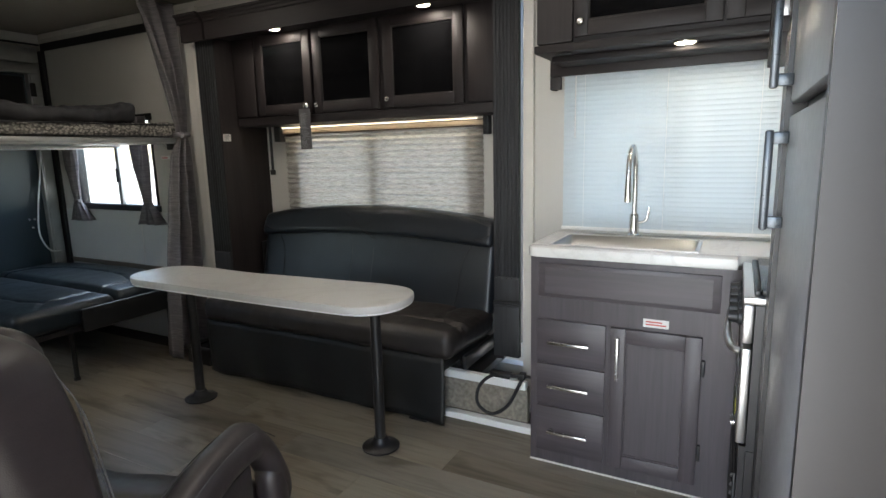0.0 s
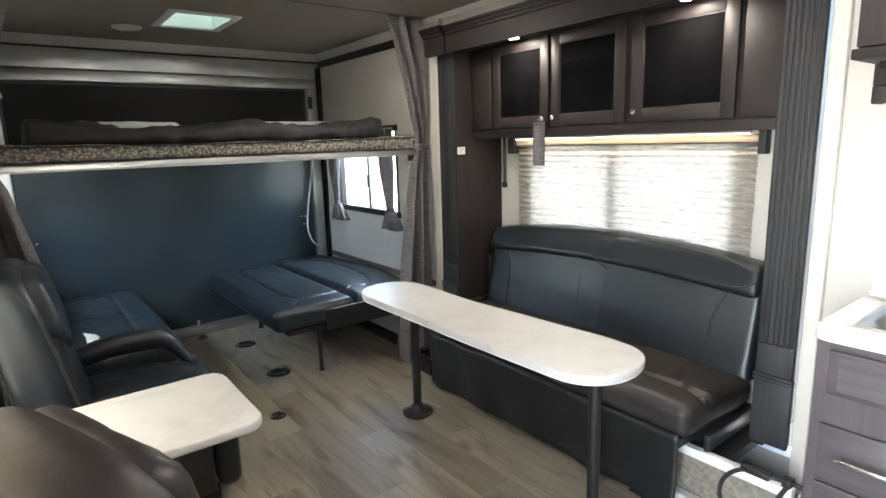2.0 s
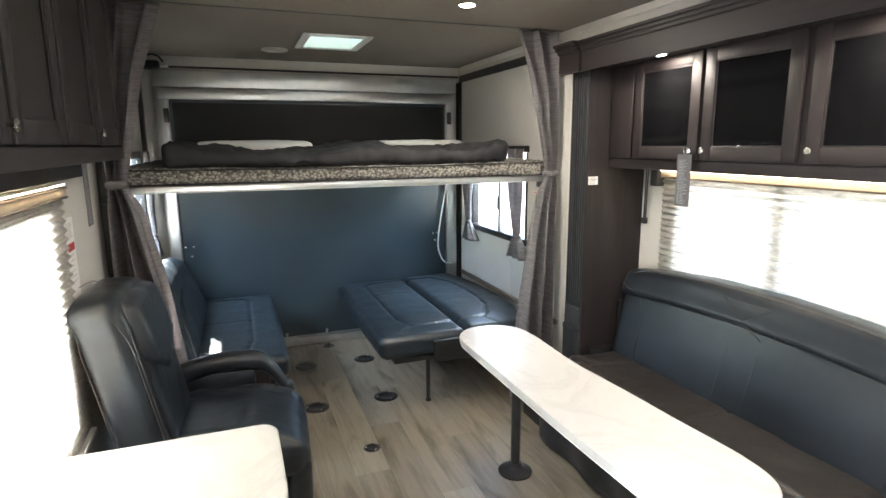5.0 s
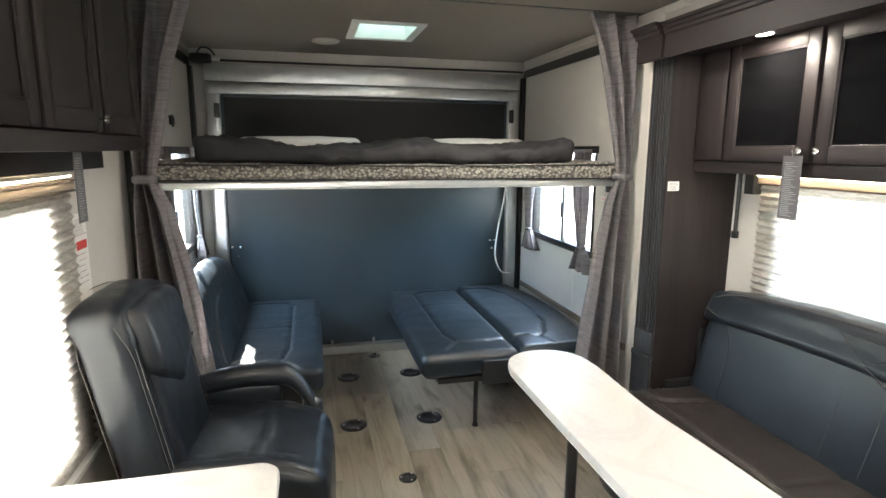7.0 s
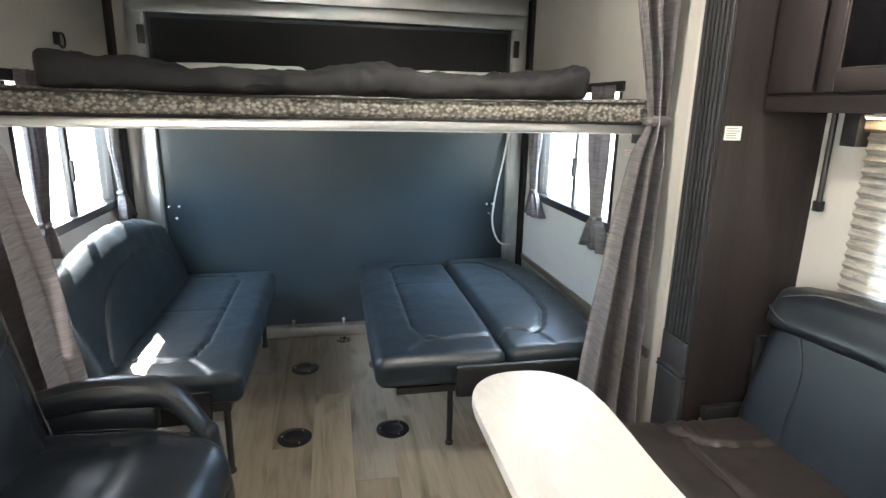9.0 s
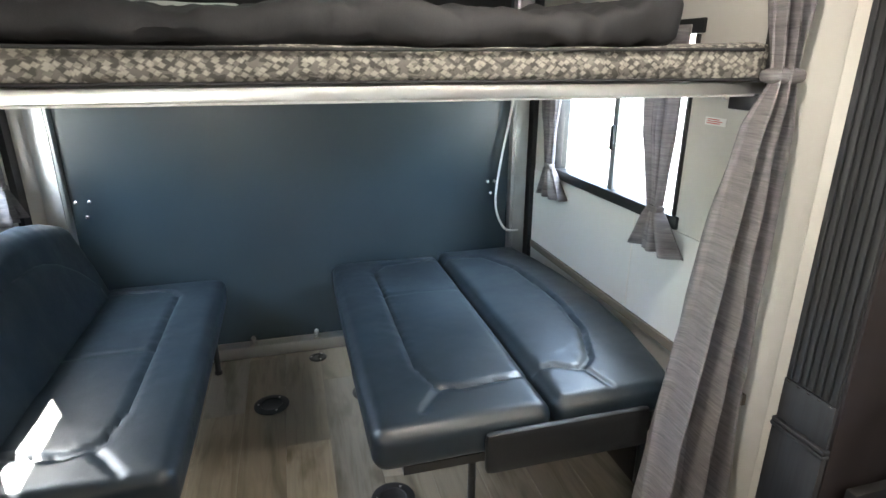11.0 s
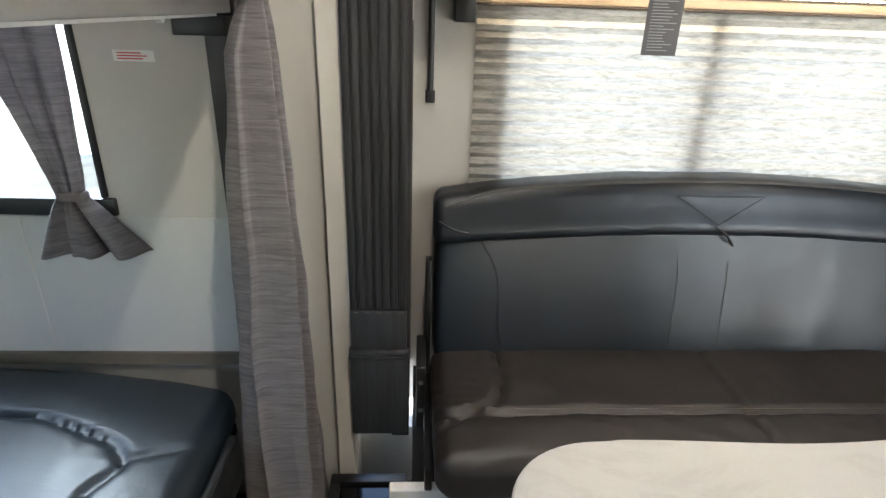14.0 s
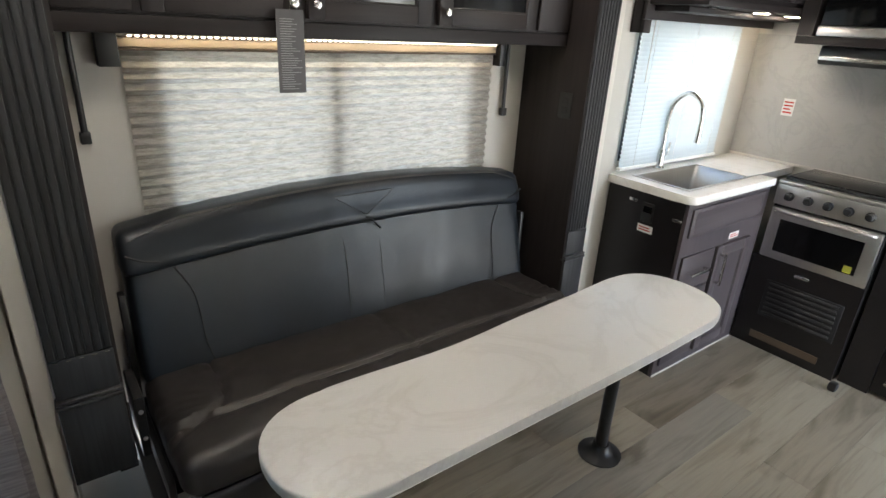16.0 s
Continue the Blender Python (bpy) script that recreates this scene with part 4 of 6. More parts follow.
    def piping(k, d):
        pts = []
        for i in range(13):
            x = x0 + 0.03 + (x1 - x0 - 0.06) * i / 12
            arch = 1 - ((x - mid) / 0.86) ** 2
            pts.append((x, 3.628 + d, 0.927 + 0.068 * max(0, arch) - (0.03 if i in (0, 12) else 0) - abs(d) * 0.3))
        return tube(pts, k, 6)
    part("piping", piping(0.0022, 0.012), THREAD, head)
    part("piping", piping(0.0022, -0.006), THREAD, head)
    for sx in (x0 - 0.026, x1 + 0.006):
        part("side_frame", B(sx, sx + 0.02, 3.18, 3.60, 0.265, 0.335, bevel=0.004), BLACKMETAL, s, "black steel side frame")
        part("side_post", B(sx, sx + 0.02, 3.60, 3.64, 0.25, 0.74, bevel=0.004), BLACKMETAL, s)
    for sx, n in ((-1.030, -1.002),):
        br = part("side_bracket", B(sx, n, 3.44, 3.62, 0.248, 0.47, bevel=0.004), BLACKMETAL, s, "black steel end bracket with bolts")
        for z in (0.32, 0.42):
            part("bolt", turned([(0.007, 0), (0.007, 0.005), (0.003, 0.006)], 10), STEEL, br).matrix_basis = pose((sx + n) / 2, 3.438, z, 90, 0, 0)
    # front skirt
    bm = bmesh.new()
    grid = []
    for i in range(11):
        z = 0.35 - 0.33 * i / 10
        row = []
        for j in range(81):
            x = x0 + 0.02 + (x1 - x0 - 0.06) * j / 80
            row.append(bm.verts.new((x, 3.075 + 0.010 * math.sin(x * 17 + z * 6) * (i / 10) + 0.012 * noise.noise(Vector((x * 4, z * 4, 2))), z + 0.012 * noise.noise(Vector((x * 3, 0, 1))) * (i / 10))))
        grid.append(row)
    for p, q in zip(grid, grid[1:]):
        for j in range(80):
            bm.faces.new((p[j], p[j + 1], q[j + 1], q[j]))
    sk = part("skirt", bm, LEATHER_BLACK, s, "black leather skirt hanging over the sofa base", smooth=80)
    sk.modifiers.new("thickness", "SOLIDIFY").thickness = 0.004
    part("base", B(x0 + 0.05, x1 - 0.05, 3.265, 3.6, 0.247, 0.325), BLACKMETAL, s)
    for x in (x0 + 0.1, x1 - 0.1):
        part("leg", R((x, 3.12, 0.0), (x, 3.12, 0.33), 0.014), BLACKMETAL, s)
    part("beam", B(x0 + 0.05, x1 - 0.05, 3.10, 3.264, 0.28, 0.32), BLACKMETAL, s)
    fx = thing("sofa_floor_latch", "small black latch foot on the floor under the sofa edge", "hardware", (0.50, 3.10, 0.0))
    part("plate", B(-0.05, 0.05, -0.02, 0.02, 0.0, 0.012, bevel=0.003), BLACKMETAL, fx)
    part("lever", tube([(-0.03, 0, 0.012), (0.0, -0.01, 0.035), (0.04, 0, 0.012)], 0.006, 8), BLACKMETAL, fx)


sofa()


def cable_loop():
    c = thing("power_cable", "black power cable with plug looping out under the pilaster", "cable")
    part("cord", tube([(1.09, 3.15, 0.30), (1.02, 3.17, 0.29), (0.95, 3.17, 0.28), (0.86, 3.17, 0.265), (0.80, 3.16, 0.20), (0.80, 3.15, 0.12), (0.87, 3.15, 0.085), (0.95, 3.15, 0.14), (1.0, 3.16, 0.24), (1.02, 3.17, 0.29)], 0.008), RUBBER, c)
    part("plug", B(0.86, 0.96, 3.15, 3.19, 0.27, 0.295, bevel=0.005), BLACK, c)
    part("clip", B(1.0, 1.03, 3.15, 3.19, 0.275, 0.305, bevel=0.004), BLACK, c)


cable_loop()


def floor_tray():
    t = thing("floor_box", "low black-framed box with a glossy lid below the pilaster", "box", (-1.17, 3.27, 0.0))
    part("body", B(-0.10, 0.10, -0.125, 0.115, 0.0, 0.09), BLACK, t)
    bm = bmesh.new()
    for a in ((-0.115, 0.115, -0.14, -0.105), (-0.115, 0.115, 0.09, 0.125), (-0.115, -0.085, -0.105, 0.09), (0.085, 0.115, -0.105, 0.09)):
        box(bm, a[0], a[1], a[2], a[3], 0.091, 0.112, bevel=0.004)
    part("rim", bm, BLACK, t, "raised black rim")
    part("lid", B(-0.084, 0.084, -0.104, 0.089, 0.091, 0.098), SMOKED, t, "glossy dark lid")


floor_tray()


# ---- tables ----
def table_outline():
    """Long plan: round ends, a shallow hollow on the sofa side, a nearly straight side to the aisle."""
    def far(x):
        return 2.872 + 0.022 * x - 0.022 * math.exp(-((x + 0.30) / 0.25) ** 2) + 0.018 * math.exp(-((x - 0.50) / 0.22) ** 2)
    def near(x):
        return 2.508 + 0.035 * max(0, x + 0.1) ** 2
    x0, x1, n = -0.700, 0.505, 40
    span = [x0 + (x1 - x0) * i / n for i in range(n + 1)]
    pts = [(x, far(x)) for x in span]
    for x, w, k0 in ((x1, 0.185, 90), (x0, 0.188, 270)):
        top, low = far(x), near(x)
        for i in range(1, 24):
            a = math.radians(k0 - 180 * i / 24)
            c, d = math.cos(a), math.sin(a)
            pts.append((x + w * math.copysign(abs(c) ** 0.9, c), (top + low) / 2 + (top - low) / 2 * math.copysign(abs(d) ** 0.9, d)))
        if k0 == 90:
            pts += [(x, near(x)) for x in span[::-1]]
    return pts


def round_table():
    t = thing("dinette_table", "long cream stone-look table on two posts by the sofa", "table")
    part("tabletop", prism(table_outline(), 0.706, 0.736, 0.006, 3), TABLETOP, t, "cream stone-look top with a white edge", smooth=40)
    part("edge_band", prism([(x * 0.992 + 0.0 - 0.001, (y - 2.72) * 0.985 + 2.72) for x, y in table_outline()], 0.699, 0.7055), WHITE, t, "white under-edge")
    for x in (-0.725, 0.473):
        leg = part("leg", R((x, 2.80, 0.02), (x, 2.80, 0.692), 0.024, seg=22), BLACKMETAL, t, "black steel post")
        part("socket", turned([(0.085, 0.0), (0.085, 0.006), (0.055, 0.014), (0.036, 0.03), (0.030, 0.05)], 30, (x, 2.80, 0.001)), BLACKMETAL, leg)
        part("top_plate", turned([(0.03, -0.045), (0.05, -0.012), (0.08, -0.006), (0.08, 0)], 30, (x, 2.80, 0.6985)), BLACKMETAL, leg)


round_table()


def small_table():
    t = thing("small_table", "small cream stone-look table on the wall between the recliners", "table")
    x0, x1, y0, y1, r = -0.205, 0.242, YL + 0.034, 1.645, 0.06
    pts = [(x0, y0), (x1, y0)]
    for cx, cy, a0 in ((x1 - r, y1 - r, 0), (x0 + r, y1 - r, 90)):
        for k in range(9):
            a = math.radians(a0 + 90 * k / 8)
            pts.append((cx + r * math.cos(a), cy + r * math.sin(a)))
    part("tabletop", prism(pts, 0.722, 0.75, 0.006, 3), TABLETOP, t, smooth=40)
    part("leg", R((0.03, 1.42, 0.02), (0.03, 1.42, 0.715), 0.024, seg=22), BLACKMETAL, t, "black steel post")
    part("socket", turned([(0.085, 0.0), (0.085, 0.006), (0.055, 0.014), (0.036, 0.03), (0.030, 0.05)], 30, (0.03, 1.42, 0.001)), BLACKMETAL, t)


small_table()


def floor_socket(x, y, r, label, lid=True):
    s = thing("floor_socket", label, "fitting", (x, y, 0.0), group="black round sockets in the floor")
    part("flange", turned([(r, 0.0), (r, 0.003), (r * 0.86, 0.006), (r * 0.62, 0.006), (r * 0.58, 0.002), (r * 0.57, 0.0015)], 34), BLACKMETAL, s)
    for k in range(3):
        a = 2 * math.pi * k / 3 + 0.4
        part("screw", turned([(0.005, 0.004), (0.005, 0.007), (0.002, 0.008)], 10, (r * 0.74 * math.cos(a), r * 0.74 * math.sin(a), 0)), STEEL, s)
    if not lid:
        part("pull", tube([(-0.02, 0.0, 0.006), (0.0, 0.012, 0.02), (0.02, 0.0, 0.006)], 0.004, 8), RUBBER, s, "loose rubber pull")


for x, y, r, l in ((-1.204, 2.174, 0.045, False), (-1.796, 2.408, 0.078, True), (-1.798, 1.956, 0.078, True), (-2.504, 1.976, 0.078, True), (-2.499, 2.42, 0.078, True), (-2.887, 2.204, 0.045, False)):
    floor_socket(x, y, r, "black round table socket with a flange, set in the plank floor" if l else "small black tie-down cup with rubber pull in the floor", l)


# ---- recliners ----
def recliner(name, x, y, rz, label, hide, side, lift=0.0):
    """An armchair with one arm, on the side given (-1 or 1)."""
    t = thing(name, label, "armchair", (x, y, 0), rz, "recliners beside the small table")
    w = 0.272
    def waterfall(q):
        u = max(0.0, (q.y - 0.12) / 0.26)
        q.z -= 0.075 * u * u * (1 if q.z > 0.4 else 0.3)
        q.z += 0.020 * max(0.0, abs(q.x) - 0.17) / 0.1 * (1 if q.z > 0.4 else 0)
        return q
    seat = part("seat", cushion(-w, w, -0.22, 0.38, 0.30, 0.50, 0.06, 0.014, 0.003, 0.018, x, waterfall, grooves=(([(-0.19, -0.2), (-0.185, 0.10), (-0.21, 0.30)], 0.010, 0.009), ([(0.19, -0.2), (0.185, 0.10), (0.21, 0.30)], 0.010, 0.009), ([(-0.185, 0.12), (0.0, 0.15), (0.185, 0.12)], 0.006, 0.010))), hide, t, "padded seat with pale stitching", smooth=60)
    for sx in (-0.255, 0.255):
        part("stitching", tube([(sx, -0.1, 0.512), (sx, 0.1, 0.512), (sx, 0.24, 0.495), (sx * 0.99, 0.33, 0.455)], 0.0014, 5), THREAD, seat)
    part("footrest", cushion(-w + 0.005, w - 0.005, 0.29, 0.385, 0.07, 0.36, 0.035, 0.01, 0.003, 0.022, x + 2), hide, t, "folded footrest", smooth=60)
    def lean(q):
        q.y -= 0.20 * (q.z - 0.42) + 0.05 * max(0.0, q.z - 0.95)
        if q.z > 0.95:
            q.z -= 0.35 * (q.x / 0.27) ** 4 * (q.z - 0.95)
        return q
    back = part("backrest", cushion(-0.27, 0.27, -0.29, -0.12, 0.32, 1.10, 0.045, 0.0, 0.003, 0.02, x + 1, lean), hide, t, "tall padded back with flat sides", smooth=60)
    part("lumbar_pad", cushion(-0.195, 0.195, -0.15, -0.098, 0.42, 0.86, 0.022, 0.004, 0.003, 0.02, x + 4, lean), hide, back, "raised centre panel", smooth=60)
    def pointed(q):
        if q.z < 0.9:
            q.z -= 0.10 * (1 - min(1.0, abs(q.x) / 0.2))
        return lean(q)
    head = part("headrest", cushion(-0.205, 0.205, -0.16, -0.075, 0.83, 1.075, 0.038, 0.003, 0.004, 0.018, x + 6, pointed), hide, back, "head pad coming to a point below", smooth=60)
    part("seam", tube([(-0.19, -0.165, 0.86), (-0.10, -0.16, 0.805), (0.0, -0.155, 0.765), (0.10, -0.16, 0.805), (0.19, -0.165, 0.86)], 0.003, 6), RUBBER, head)
    for sx in (-0.262, 0.262):
        for y0, r in ((-0.122, 0.0013), (-0.288, 0.0016)):
            pts = []
            for k in range(15):
                z = 0.36 + 0.70 * k / 14
                pts.append((sx, y0 - 0.20 * (z - 0.42) - 0.05 * max(0.0, z - 0.95) - 0.02 * max(0, (k - 11) / 3) * (1 if y0 > -0.2 else -1), z - 0.3 * max(0.0, z - 0.95)))
            part("piping", tube(pts, r, 6), THREAD, back)
        part("stitching", tube([(sx * 0.94, -0.115 - 0.20 * (z - 0.42), z) for z in (0.50, 0.62, 0.74, 0.86, 0.95)], 0.0014, 5), THREAD, back)
    part("piping", tube([(-0.24, -0.445, 1.060), (-0.16, -0.447, 1.083), (0, -0.449, 1.092), (0.16, -0.447, 1.083), (0.24, -0.445, 1.060)], 0.0016, 6), THREAD, back)
    sx = 0.295 * side
    def armshape(q):
        u = (q.y + 0.28) / 0.64
        q.z += 0.075 * math.sin(math.pi * max(0.0, min(1.0, u * 0.9))) - 0.035 + lift
        if u > 0.72:
            q.z -= 0.24 * ((u - 0.72) / 0.28) ** 1.6
        return q
    arm = part("arm", cushion(sx - 0.042, sx + 0.042, -0.28, 0.345, 0.535, 0.625, 0.036, 0.004, 0.003, 0.018, x + sx, armshape), hide, t, "padded arm arched over its length", smooth=60)
    part("arm_front", cushion(sx - 0.036, sx + 0.036, 0.25, 0.335, 0.22, 0.50 + lift, 0.03, 0.003, 0.002, 0.022, x + sx + 3, lambda q: Vector((q.x, q.y + 0.10 * (0.45 - q.z) * 0.5, q.z))), hide, arm, smooth=60)
    part("arm_panel", B(sx - 0.025, sx + 0.025, -0.25, 0.16, 0.49, 0.575 + lift, bevel=0.012), hide, arm, "dark padded panel under the arm")
    for e in (-0.034, 0.034):
        part("stitching", tube([(sx + e, -0.20, 0.606 + lift), (sx + e, -0.05, 0.645 + lift), (sx + e, 0.08, 0.655 + lift), (sx + e, 0.18, 0.640 + lift), (sx + e, 0.26, 0.585 + lift)], 0.0014, 5), THREAD, arm)
    part("base", B(-0.25, 0.25, -0.25, 0.28, 0.06, 0.31, bevel=0.01), BLACKMETAL, t)
    for e in (-0.2, 0.17):
        part("runner", B(e, e + 0.03, -0.26, 0.30, 0.0, 0.06, bevel=0.003), BLACKMETAL, t)


recliner("recliner", -0.87, 1.42, -4, "blue-black leather recliner with one arched arm, by the curtain", LEATHER_DARK, -1)
recliner("recliner", 0.64, 1.45, 20, "brown-black leather recliner with one arched arm, by the entrance", LEATHER_BROWN, 1, 0.045)


# ---- garage bench and bed ----
def bench():
    t = thing("bench_sofa", "blue-black leather bench sofa with an arched back below the rear window", "sofa")
    x0, x1 = -2.95, -1.52
    mid = (x0 + x1) / 2
    part("seat", cushion(x0, x1, 1.26, 1.79, 0.34, 0.475, 0.04, 0.012, 0.0015, 0.0125, 11, grooves=(([(x0 + 0.10, 1.34), (x0 + 0.13, 1.56), (x0 + 0.2, 1.61), (x1 - 0.32, 1.61), (x1 - 0.17, 1.58), (x1 - 0.14, 1.50), (x1 - 0.19, 1.30)], 0.010, 0.008), ([(x1 - 0.16, 1.56), (x1 - 0.03, 1.66)], 0.006, 0.008), ([(mid, 1.28), (mid, 1.61)], 0.004, 0.008))), LEATHER, t, "padded blue-black seat", smooth=60)
    def lean(q):
        s = (q.z - 0.44) / 0.5
        q.z += 0.150 * max(0, 1 - ((q.x - mid) / 0.68) ** 2) * max(0, s)
        q.y -= 0.19 * s
        return q
    back = part("backrest", cushion(x0 + 0.03, x1 - 0.0, 1.195, 1.315, 0.42, 0.80, 0.05, 0.004, 0.004, 0.02, 12, lean), LEATHER, t, "arched padded back", smooth=60)
    def lean2(q):
        u = (q.x - mid) / (x1 - mid - 0.13)
        q.z = 0.46 + (q.z - 0.46) * (1 - 0.80 * abs(u) ** 4)
        return lean(q)
    part("back_panel", cushion(x0 + 0.14, x1 - 0.13, 1.29, 1.328, 0.46, 0.70, 0.012, 0.004, 0.003, 0.02, 13, lean2), LEATHER, back, "sewn-in panel of the back", smooth=60)
    for x in (x1 - 0.07, x0 + 0.1):
        for y in (1.715, 1.33):
            leg = part("leg", R((x, y, 0.02), (x, y, 0.34), 0.014), BLACKMETAL, t, "black steel leg")
            part("foot", turned([(0.018, 0), (0.018, 0.012), (0.010, 0.022)], 14, (x, y, 0.0)), RUBBER, leg)
    part("side_plate", cushion(x1 + 0.004, x1 + 0.03, 1.20, 1.68, 0.285, 0.42, 0.013, 0, 0, 0.03), BLACKMETAL, t, "black end plate")
    part("frame", B(x0 + 0.03, x1 - 0.03, 1.30, 1.74, 0.305, 0.335), BLACKMETAL, t)
    part("hinge", B(x1 + 0.0, x1 + 0.012, 1.30, 1.42, 0.40, 0.445, bevel=0.002), STEEL, t)


bench()


def folded_bed():
    t = thing("bench_bed", "blue-black leather bench folded out flat beside the pale wall", "bed")
    x0, x1 = -2.95, -1.50
    part("seat", cushion(x0, x1, 2.31, 2.865, 0.36, 0.50, 0.045, 0.010, 0.0013, 0.0125, 21, grooves=(([(x0 + 0.08, 2.86), (x0 + 0.11, 2.56), (x0 + 0.2, 2.50), (x1 - 0.34, 2.50), (x1 - 0.20, 2.54), (x1 - 0.17, 2.62), (x1 - 0.20, 2.86)], 0.010, 0.008), ([(x1 - 0.19, 2.56), (x1 - 0.08, 2.47)], 0.007, 0.008), ([(x0 + 0.5, 2.50), (x0 + 0.5, 2.86)], 0.003, 0.010))), LEATHER, t, "padded seat half", smooth=60)
    def arch(q):
        k = 0.10 * (1 - max(0, 1 - ((q.x - (x0 + x1) / 2) / 0.74) ** 2))
        f = (q.y - 2.87) / 0.5
        q.y -= k * max(0, f)
        return q
    part("backrest", cushion(x0, x1, 2.872, 3.40, 0.40, 0.515, 0.045, 0.010, 0.0013, 0.0125, 22, arch, grooves=(([(x0 + 0.13, 2.88), (x0 + 0.16, 3.10), (x0 + 0.35, 3.18), (x0 + 0.75, 3.20), (x1 - 0.40, 3.18), (x1 - 0.20, 3.11), (x1 - 0.155, 3.04), (x1 - 0.20, 2.96), (x1 - 0.19, 2.88)], 0.010, 0.008), ([(x1 - 0.16, 3.06), (x1 - 0.04, 3.12)], 0.007, 0.008))), LEATHER, t, "padded back half folded flat", smooth=60)
    for x in (-1.64, -2.80):
        leg = part("leg", R((x, 2.65, 0.02), (x, 2.65, 0.36), 0.014), BLACKMETAL, t, "black steel leg")
        part("foot", turned([(0.018, 0), (0.018, 0.012), (0.010, 0.022)], 14, (x, 2.65, 0.0)), RUBBER, leg)
        part("leg", R((x, 3.30, 0.0), (x, 3.30, 0.40), 0.014), BLACKMETAL, t)
    part("side_plate", cushion(x1 + 0.008, x1 + 0.038, 2.635, 3.18, 0.325, 0.465, 0.0145, 0, 0, 0.02), LEATHER_BLACK, t, "black padded end plate with rounded corners")
    part("frame", B(x0 + 0.03, x1 - 0.03, 2.40, 3.34, 0.325, 0.355), BLACKMETAL, t)
    for y in (2.83, 2.90, 2.97):
        part("bolt", turned([(0.009, 0), (0.009, 0.006), (0.004, 0.008)], 10), CHROME, t).matrix_basis = pose(x1 + 0.004, y, 0.42, 0, 90, 0)
    part("hinge", B(x1 - 0.002, x1 + 0.006, 2.78, 3.02, 0.405, 0.435, bevel=0.002), BLACKMETAL, t)


folded_bed()


# ---- bunk ----
def bunk():
    t = thing("lift_bunk", "raised bunk platform with a white underside across the garage", "bunk bed")
    x0, x1, y0, y1 = -2.88, -1.42, 1.05, 3.345
    part("deck", B(x0, x1 - 0.03, y0, y1, 1.405, 1.432), WHITE, t, "white deck underside")
    part("front_rail", B(x1 - 0.03, x1, y0, y1, 1.412, 1.442, bevel=0.004), ALU, t, "pale metal front rail")
    for y in (y0 - 0.03, y1):
        part("side_rail", B(x0, x1, y, y + 0.03, 1.405, 1.442, bevel=0.003), BLACKMETAL, t)
    for x in (-2.5, -2.05):
        part("cross_bar", B(x - 0.02, x + 0.02, y0, y1, 1.39, 1.404), WHITE, t)
    m = thing("bunk_mattress", "thin mattress with a brown and cream print on the bunk", "mattress")
    def sag(q):
        if q.z > 1.47:
            e = abs(q.y - 2.2) / 1.15
            q.z += 0.022 * (e ** 5) - 0.008 + 0.006 * noise.noise(Vector((q.y * 3, 0, 4)))
        return q
    part("pad", cushion(x0 + 0.01, x1 + 0.006, y0 + 0.003, y1 - 0.003, 1.4445, 1.528, 0.02, 0.002, 0.003, 0.03, 31, sag), MATTRESS, m, smooth=60)
    for z in (1.449, 1.520):
        part("piping", tube([(x1 + 0.008, y0 + 0.03, z), (x1 + 0.010, (y0 + y1) / 2, z - (0.006 if z > 1.5 else 0)), (x1 + 0.008, y1 - 0.03, z)], 0.004, 8), BEDDING, m, "dark piped edge")
    d = thing("bunk_duvet", "rumpled charcoal quilted cover on the raised bunk", "bedding")
    def rumple(q):
        u = (q.y - 2.2) / 0.98
        if q.z > 1.56:
            q.z += 0.030 * noise.noise(Vector((q.y * 5, q.x * 5, 3))) + 0.060 * (abs(u) ** 4) + 0.030 * math.exp(-((q.y - 2.33) / 0.22) ** 2) - 0.012
        q.x += 0.02 * noise.noise(Vector((q.y * 6, q.z * 6, 7)))
        q.z += 0.013 * noise.noise(Vector((q.y * 22, q.x * 18, 1)))
        q.x += 0.010 * noise.noise(Vector((q.y * 26, q.z * 9, 5)))
        return q
    part("cover", cushion(x0 + 0.12, x1 - 0.05, 1.25, 3.13, 1.524, 1.612, 0.035, 0.004, 0.012, 0.02, 33, rumple), BEDDING, d, smooth=70)
    for y0_, y1_ in ((1.36, 2.06), (2.52, 3.12)):
        p = thing("pillow", "flat white pillow lying on the charcoal cover", "pillow", group="pillows on the bunk")
        part("case", cushion(-2.62, -2.15, y0_, y1_, 1.590, 1.655, 0.03, 0.01, 0.004, 0.03, y0_), SHEET, p, smooth=60)
    for y in (2.28, 2.42, 1.30):
        part("tuft", ball(bmesh.new(), (-2.3, y, 1.60), 0.05, 1, 1.2, 0.8), BEDDING, d)


bunk()


